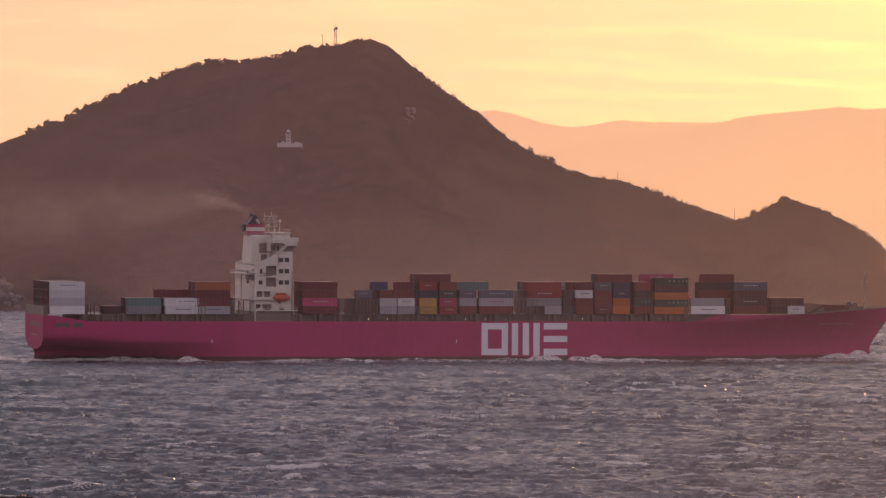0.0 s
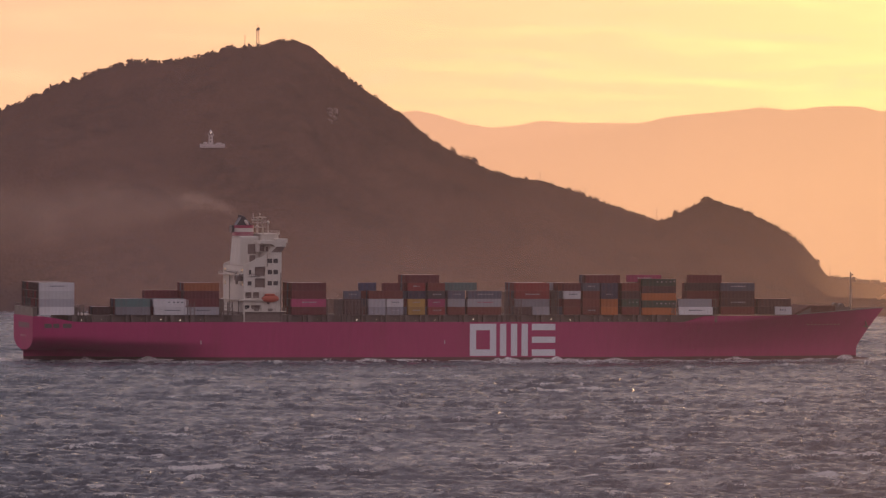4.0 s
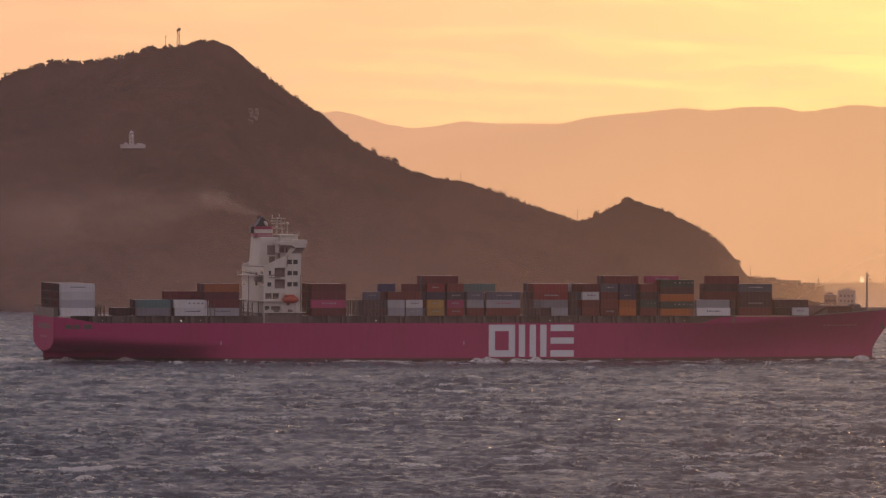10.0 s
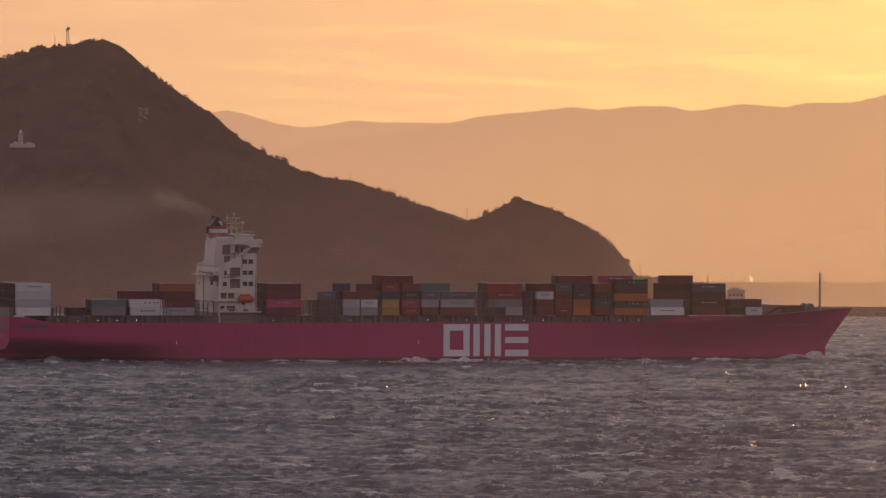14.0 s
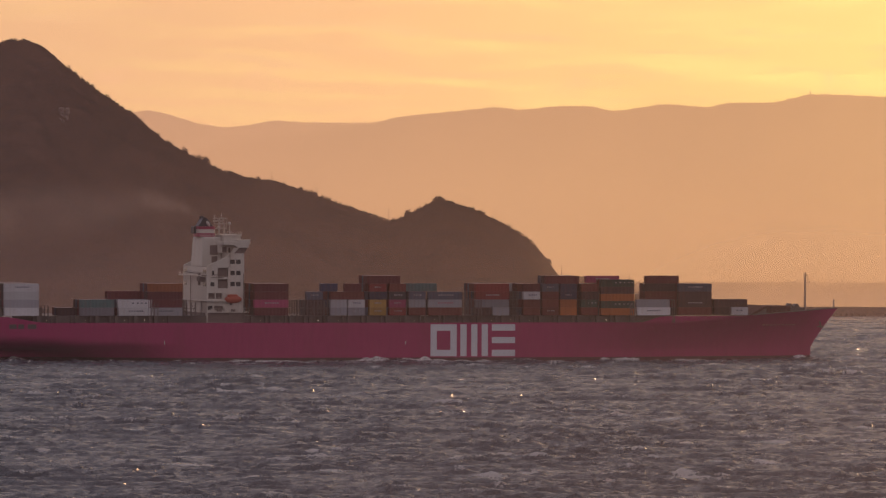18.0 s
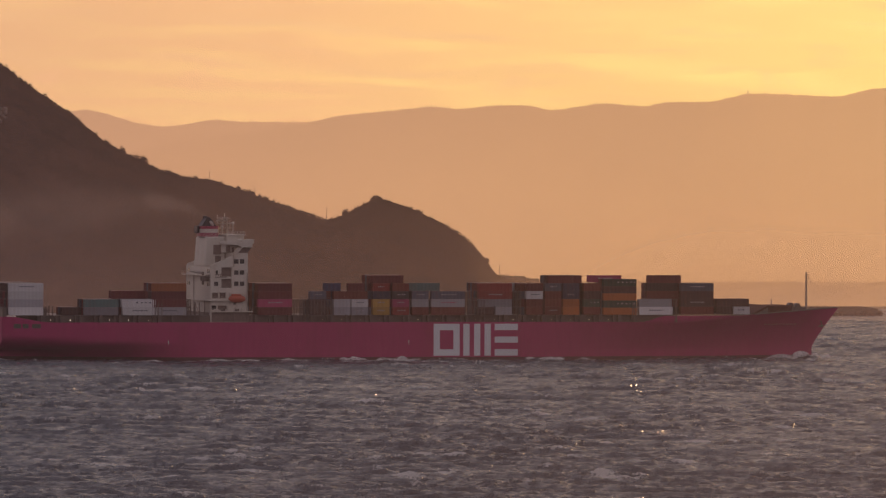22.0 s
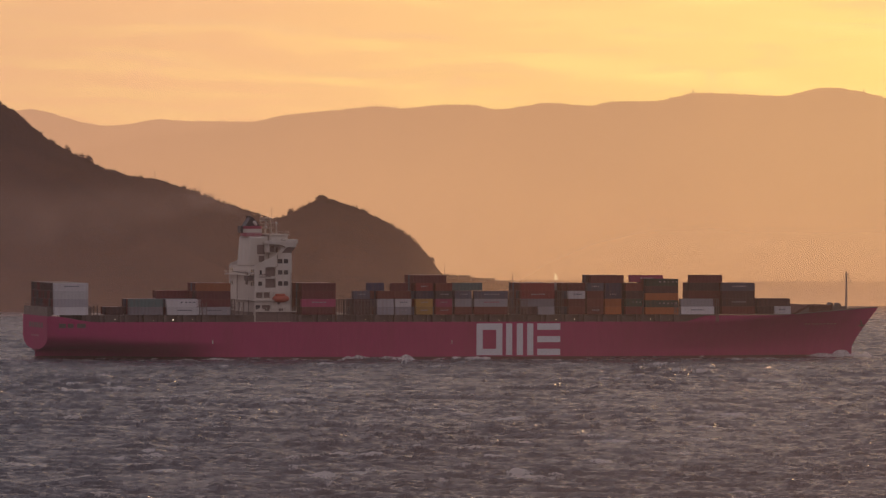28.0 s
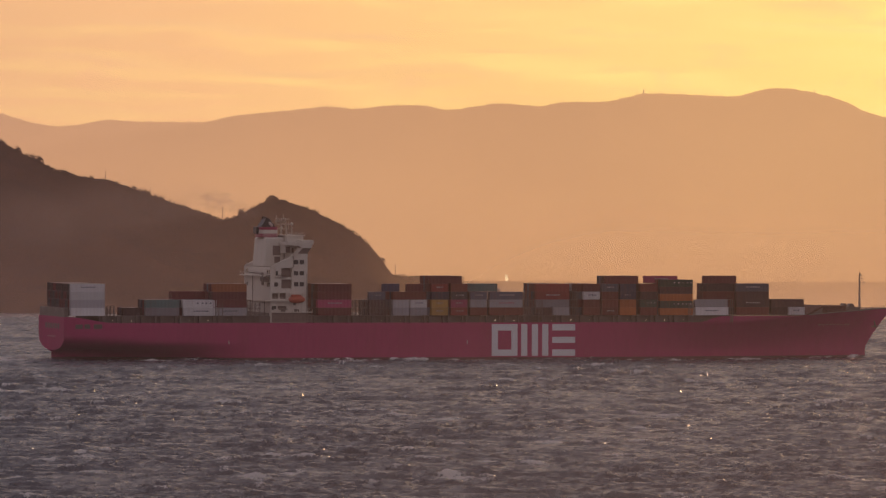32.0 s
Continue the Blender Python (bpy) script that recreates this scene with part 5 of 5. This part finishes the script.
def lifeboat():
    boat = thing("lifeboat", "orange enclosed lifeboat hung from davits beside the deckhouse", "lifeboat")
    aboard(boat, Matrix.Translation((-59.0, -20.9, 21.2)))
    bm = bmesh.new()
    bmesh.ops.create_uvsphere(bm, u_segments=18, v_segments=10, radius=1)
    for v in bm.verts:
        v.co.x, v.co.y = v.co.x * 3.1 * (1 if abs(v.co.x) < 0.8 else 0.98), v.co.y * 1.2
        v.co.z = v.co.z * (1.5 if v.co.z > 0 else 1.25)
    part("hull", bm, ORANGE, boat, smooth=True)
    plate("canopy", ORANGE, boat, -1.9, 1.5, -0.8, 0.8, 1.0, 1.75, bevel=0.2)
    for x in (-2.3, 2.3):
        bm = bmesh.new()
        tube(bm, (x, 0.9, -2.3), (x, 0.7, 2.2), 0.14)
        tube(bm, (x, 0.7, 2.2), (x, -0.3, 2.2), 0.12)
        tube(bm, (x, -0.2, 2.2), (x, -0.1, 1.2), 0.05)
        part("davit", bm, WHITE, boat)


lifeboat()


def foredeck():
    mast = thing("foremast", "slender grey foremast with lamps on the forecastle", "mast")
    aboard(mast, Matrix.Translation((148.9, 0, 16.9)))
    bm = bmesh.new()
    tube(bm, (0, 0, 0), (0, 0, 13.3), 0.46, 0.24, 10)
    part("pole", bm, MASTS, mast)
    for z, w in ((9.7, 1.7), (10.9, 1.1), (12.1, 0.8)):
        plate("crosstree", MASTS, mast, -0.3, w, -0.9, 0.9, z, z + 0.14)
        plate("lamp", STEEL, mast, w - 0.4, w, -0.2, 0.2, z + 0.14, z + 0.55)
    breakwater = thing("breakwater", "dark steel breakwater across the forecastle deck", "breakwater")
    aboard(breakwater, Matrix.Translation((0, 0, 0)))
    bm = bmesh.new()
    prism(bm, [(124.6, 15.2), (126.0, 15.2), (132.2, 18.4), (132.0, 18.85), (131.2, 18.85)], -13, 13)
    part("plate", bm, DECK, breakwater)
    for k in range(9):
        bm = bmesh.new()
        prism(bm, [(126.4, 15.3), (131.6, 15.3), (131.6, 18.0)], -12.6 + 3.1 * k, -12.4 + 3.1 * k)
        part("stiffener", bm, STEEL, breakwater)
    plate("cover", DECK, breakwater, 131.6, 141.6, -8, 8, 15.4, 18.75, bevel=0.3)
    bm = bmesh.new()
    for y in np.linspace(-8, 8, 9):
        tube(bm, (125.2, y * 1.55, 15.6), (125.2, y * 1.55, 16.9), 0.05, sides=5)
    box(bm, 125.16, 125.24, -12.4, 12.4, 16.85, 16.92)
    part("rail", bm, STEEL, breakwater)
    for y in (-4.5, 4.5):
        w = thing("windlass", "dark mooring windlass on the forecastle", "windlass", "windlasses")
        aboard(w, Matrix.Translation((144.3, y, 18.1)))
        bm = bmesh.new()
        tube(bm, (0, -1.6, 0.5), (0, 1.6, 0.5), 0.85, 0.85, 14)
        part("drum", bm, STEEL, w)
        plate("base", STEEL, w, -2.3, 2.9, -1.9, 1.9, -1.8, 0.1)


foredeck()


# ---- smoke ----
def smoke_material(name, thick):
    m = bpy.data.materials.new(name)
    m.use_nodes = True
    n = Nodes(m.node_tree)
    at = n.add("ShaderNodeTexCoord").outputs["Object"]
    far = n.add("ShaderNodeVectorMath", {"operation": "LENGTH"}, i0=at).outputs["Value"]
    seed = n.add("ShaderNodeObjectInfo").outputs["Random"]
    moved = n.add("ShaderNodeVectorMath", {"operation": "ADD"}, i0=at, i1=n.math("MULTIPLY", seed, 40.0)).outputs[0]
    curl = n.noise(n.scaled(moved, (1, 1, 1.6)), 1.5, 5, 0.6)
    a = n.math("MULTIPLY", n.span(far, 0.15, 0.98, 1, 0), n.span(curl, 0.35, 0.75))
    a = n.math("MULTIPLY", a, n.span(seed, 0, 1, 0.4 * thick, 0.62 * thick))
    tint = (0.66, 0.52, 0.48, 1)
    both = n.add("ShaderNodeMixShader", None, i0=0.6, i1=n.add("ShaderNodeBsdfTranslucent", None, Color=tint).outputs[0], i2=n.add("ShaderNodeBsdfDiffuse", None, Color=tint).outputs[0])
    s = n.add("ShaderNodeMixShader", None, i0=a, i1=n.add("ShaderNodeBsdfTransparent").outputs[0], i2=both.outputs[0])
    n.add("ShaderNodeOutputMaterial", None, Surface=s.outputs[0])
    return m


PUFFS = []


def smoke():
    plume = thing("smoke_plume", "thin brownish smoke trailing aft from the funnel", "smoke")
    aboard(plume, Matrix.Translation((-66, 0, 49.5)))
    # a bowed scrap of smoke
    u = np.linspace(-1, 1, 14)
    x, z = np.meshgrid(u, u)
    y = 0.35 * (x ** 2 + z ** 2) - 0.3 + 0.08 * np.sin(5 * x + 3 * z)
    scraps = [raw("puff", np.stack([x, y, z], -1).reshape(-1, 3), grid_faces(14, 14), smoke_material(name, thick), True) for name, thick in (("funnel smoke", 0.95), ("thinned funnel smoke", 0.42))]
    r = random.Random(12)
    #        aft, up, length, height of each scrap
    for x, z, sx, sz in ((-2, 0.7, 3, 1.3), (-4.5, 1.7, 4.5, 1.9), (-7.5, 3.0, 5, 2.6), (-11, 4.4, 6, 3.6), (-15, 5.4, 7, 5), (-20, 5.0, 9, 7), (-27, 4.0, 12, 9), (-35, 2.8, 14, 11),
                         (-45, 1.4, 17, 13), (-57, 0.2, 21, 14), (-71, -0.6, 24, 15), (-87, -1.5, 26, 15)):
        p = new("puff", scraps[x < -18])
        p.parent = plume
        p.scale = (sx, sx * 0.25, sz)
        PUFFS.append((p, Vector((x, r.uniform(-2, 2) + x * 0.05, z)), r.uniform(0, 6.28), 0.03 * sx))


smoke()


# ---- foam along the hull ----
def foam_material(name, low, high):
    m = bpy.data.materials.new(name)
    m.use_nodes = True
    n = Nodes(m.node_tree)
    at = n.add("ShaderNodeTexCoord").outputs["Object"]
    torn = n.noise(n.scaled(at, (0.6, 0.6, 1.4)), 1.6, 6, 0.72)
    col = n.mix(n.noise(at, 0.8, 3), (0.82, 0.79, 0.79, 1), (0.93, 0.92, 0.93, 1))
    own = n.add("ShaderNodeNewGeometry").outputs["Normal"]
    lean = n.add("ShaderNodeMix", {"data_type": "VECTOR"}, i0=0.6, i4=own, i5=(0.0, -0.85, 0.53)).outputs[1]
    lean = n.add("ShaderNodeVectorMath", {"operation": "NORMALIZE"}, i0=lean).outputs[0]
    b = n.add("ShaderNodeBsdfDiffuse", None, Color=col, Normal=lean)
    b = n.add("ShaderNodeMixShader", None, i0=0.35, i1=b.outputs[0], i2=n.add("ShaderNodeBsdfTranslucent", None, Color=(0.97, 0.92, 0.88, 1), Normal=lean).outputs[0])
    s = n.add("ShaderNodeMixShader", None, i0=n.span(torn, low, high), i1=n.add("ShaderNodeBsdfTransparent").outputs[0], i2=b.outputs[0])
    n.add("ShaderNodeOutputMaterial", None, Surface=s.outputs[0])
    return m


FOAM = foam_material("torn white foam", 0.40, 0.53)
LACE = foam_material("thin foam lace", 0.47, 0.66)
CRESTS, BOW = [], []


def crest_mesh(length, wide, high, seed, mat=None):
    """A broken wave crest: a long uneven mound."""
    a, b = np.linspace(0, 1, 40), np.linspace(0, 1, 9)
    u, v = np.meshgrid(a, b)
    lump = 0.7 + 0.3 * rough_noise(u * length / 11, v * 0.5, seed, 2)
    z = high * np.clip(lump, 0.1, 1.6) * np.sin(np.pi * u) ** 0.7 * np.sin(np.pi * v) ** 0.8 - 0.5
    x = (u - 0.5) * length
    y = (v - 0.5) * wide + 0.5 * rough_noise(u * length / 9, v, seed + 1, 2)
    return raw("crest", np.stack([x, y, z], -1).reshape(-1, 3), grid_faces(9, 40), mat or FOAM, True)


def wash():
    r = random.Random(31)
    x = -150.0
    while x < 225:
        high = r.choice((0.7, 0.9, 1.1, 1.4, 1.9, 2.7))
        long = r.uniform(9, 26) if high < 1.9 else r.uniform(7, 14)
        c = new("foam_crest", crest_mesh(long, r.uniform(2.5, 4), high, int(x) + 500))
        tagged(c, "broken white wave crest along the hull", "foam", "foam along the hull")
        CRESTS.append((c, x, 2.3, r.uniform(0, 6.28), 1.3))
        x += long * 0.5 + r.choice((0, 2, 8, 20))
    x = -140.0
    while x < 215:
        long, out = r.uniform(22, 44), r.uniform(7, 22)
        c = new("foam_patch", crest_mesh(long, r.uniform(8, 15), r.uniform(0.9, 1.3), int(x) + 1500, LACE))
        tagged(c, "thin lace of foam on the disturbed water", "foam", "foam patches beside the hull")
        CRESTS.append((c, x, 2.6, r.uniform(0, 6.28), out))
        x += r.uniform(10, 22)
    bow = thing("bow_wave", "white bow wave curling from the stem", "foam")
    BOW.append(bow)
    for side in (-1, 1):
        for dx, dy, ln, hi, turn in ((-2.5, 1.9, 11, 3.4, 12), (-11.5, 4.4, 15, 2.0, 10), (1.8, 0.8, 5, 2.2, 20), (5.0, 0.6, 6.5, 2.5, 8)):
            c = new("crest", crest_mesh(ln, 2.6, hi, int(dx * 3) + 77))
            c.parent = bow
            c.matrix_basis = pose(dx, side * dy, 0, 0, 0, side * -turn)
    wake = thing("stern_wake", "low foam of the wake behind the stern", "foam")
    aboard(wake, Matrix.Translation((-150, 0, 0.5)))
    for k in range(9):
        c = new("crest", crest_mesh(r.uniform(10, 22), r.uniform(3, 7), r.uniform(0.7, 1.3), 900 + k))
        c.parent = wake
        c.matrix_basis = pose(-r.uniform(0, 45), r.uniform(-17, 17), 0.1, 0, 0, r.uniform(-12, 12))


wash()


FLAMES = []


def flare_stack():
    f = thing("flare_stack", "thin flare stack with an orange flame on the far shore", "flare stack")
    f.location = (169.6, 4888, -1.5)
    bm = bmesh.new()
    tube(bm, (0, 0, -1.5), (0, 0, 2.2), 0.22, 0.16, 8)
    part("stack", bm, FAINT, f)
    mat = glow("flare flame", (1.0, 0.76, 0.42), 1.5)
    for k, (x, hi, w) in enumerate(((0.0, 3.9, 0.75), (0.35, 3.0, 0.6), (-0.3, 2.5, 0.55))):
        bm = bmesh.new()
        rings = [(0.25, 0.0), (1.0, 0.18), (0.85, 0.45), (0.5, 0.72), (0.06, 1.0)]
        for (r0, z0), (r1, z1) in zip(rings, rings[1:]):
            tube(bm, (0, 0, z0 * hi), (0.15 * z1, 0, z1 * hi), r0 * w, r1 * w, 9)
        p = part("flame", bm, mat, f)
        FLAMES.append((p, Vector((x, 0.1 * k, 2.1)), k * 2.1))


flare_stack()


# ---- motion ----
def motions():
    beats = (0, 4, 8, 12, 16, 20, 24, 28, 32)
    for ob, local in ABOARD:
        walk(ob, [(t, ship_at(t) @ local) for t in beats])
    for p, at, turn, slide in PUFFS:
        walk(p, [(t, Matrix.Translation(at + Vector((-slide * t * 0.25, 0, 0.5 * math.sin(turn + t * 0.3)))) @ Euler((0, 0.12 * math.sin(turn + t * 0.2), 0)).to_matrix().to_4x4()) for t in range(0, 33, 4)])
    for c, x, aft, turn, out in CRESTS:
        rows = []
        for t in range(0, 33, 4):
            at = x - aft * t
            y = -float(half_beam(np.array(max(at, -120)), np.array(0.5))) - out if at < 150 else -0.2 - out - (at - 150) * 0.1
            rows.append((t, ship_at(t) @ Matrix.Translation((at, y, 0.35 * math.sin(turn + t * 0.7) + 0.2))))
        walk(c, rows)
    # the bow wave rises and falls as she pitches
    for bow in BOW:
        walk(bow, [(t, ship_at(t) @ Matrix.Translation((150, 0, 0.1 + 0.7 * math.sin(0.9 * (t - 14) + 1.5)))) for t in range(0, 33)])
    # the lens turns once in fifteen seconds
    for optic in OPTIC:
        walk(optic, [(t, Matrix.Translation((0, -1, 5.2)) @ Matrix.Rotation(radians(24 * (t - 1.55) + 2.8), 4, "Z")) for t in range(0, 33)])
    for p, at, turn in FLAMES:
        walk(p, [(t, Matrix.Translation(at) @ Euler((0, 0.22 * math.sin(turn + 1.7 * t), 0)).to_matrix().to_4x4()) for t in range(0, 33)])
    walk(WAVES, [(t, Matrix.Translation((-1.1 * t + 17, -0.7 * t + 11, 0))) for t in beats])


motions()
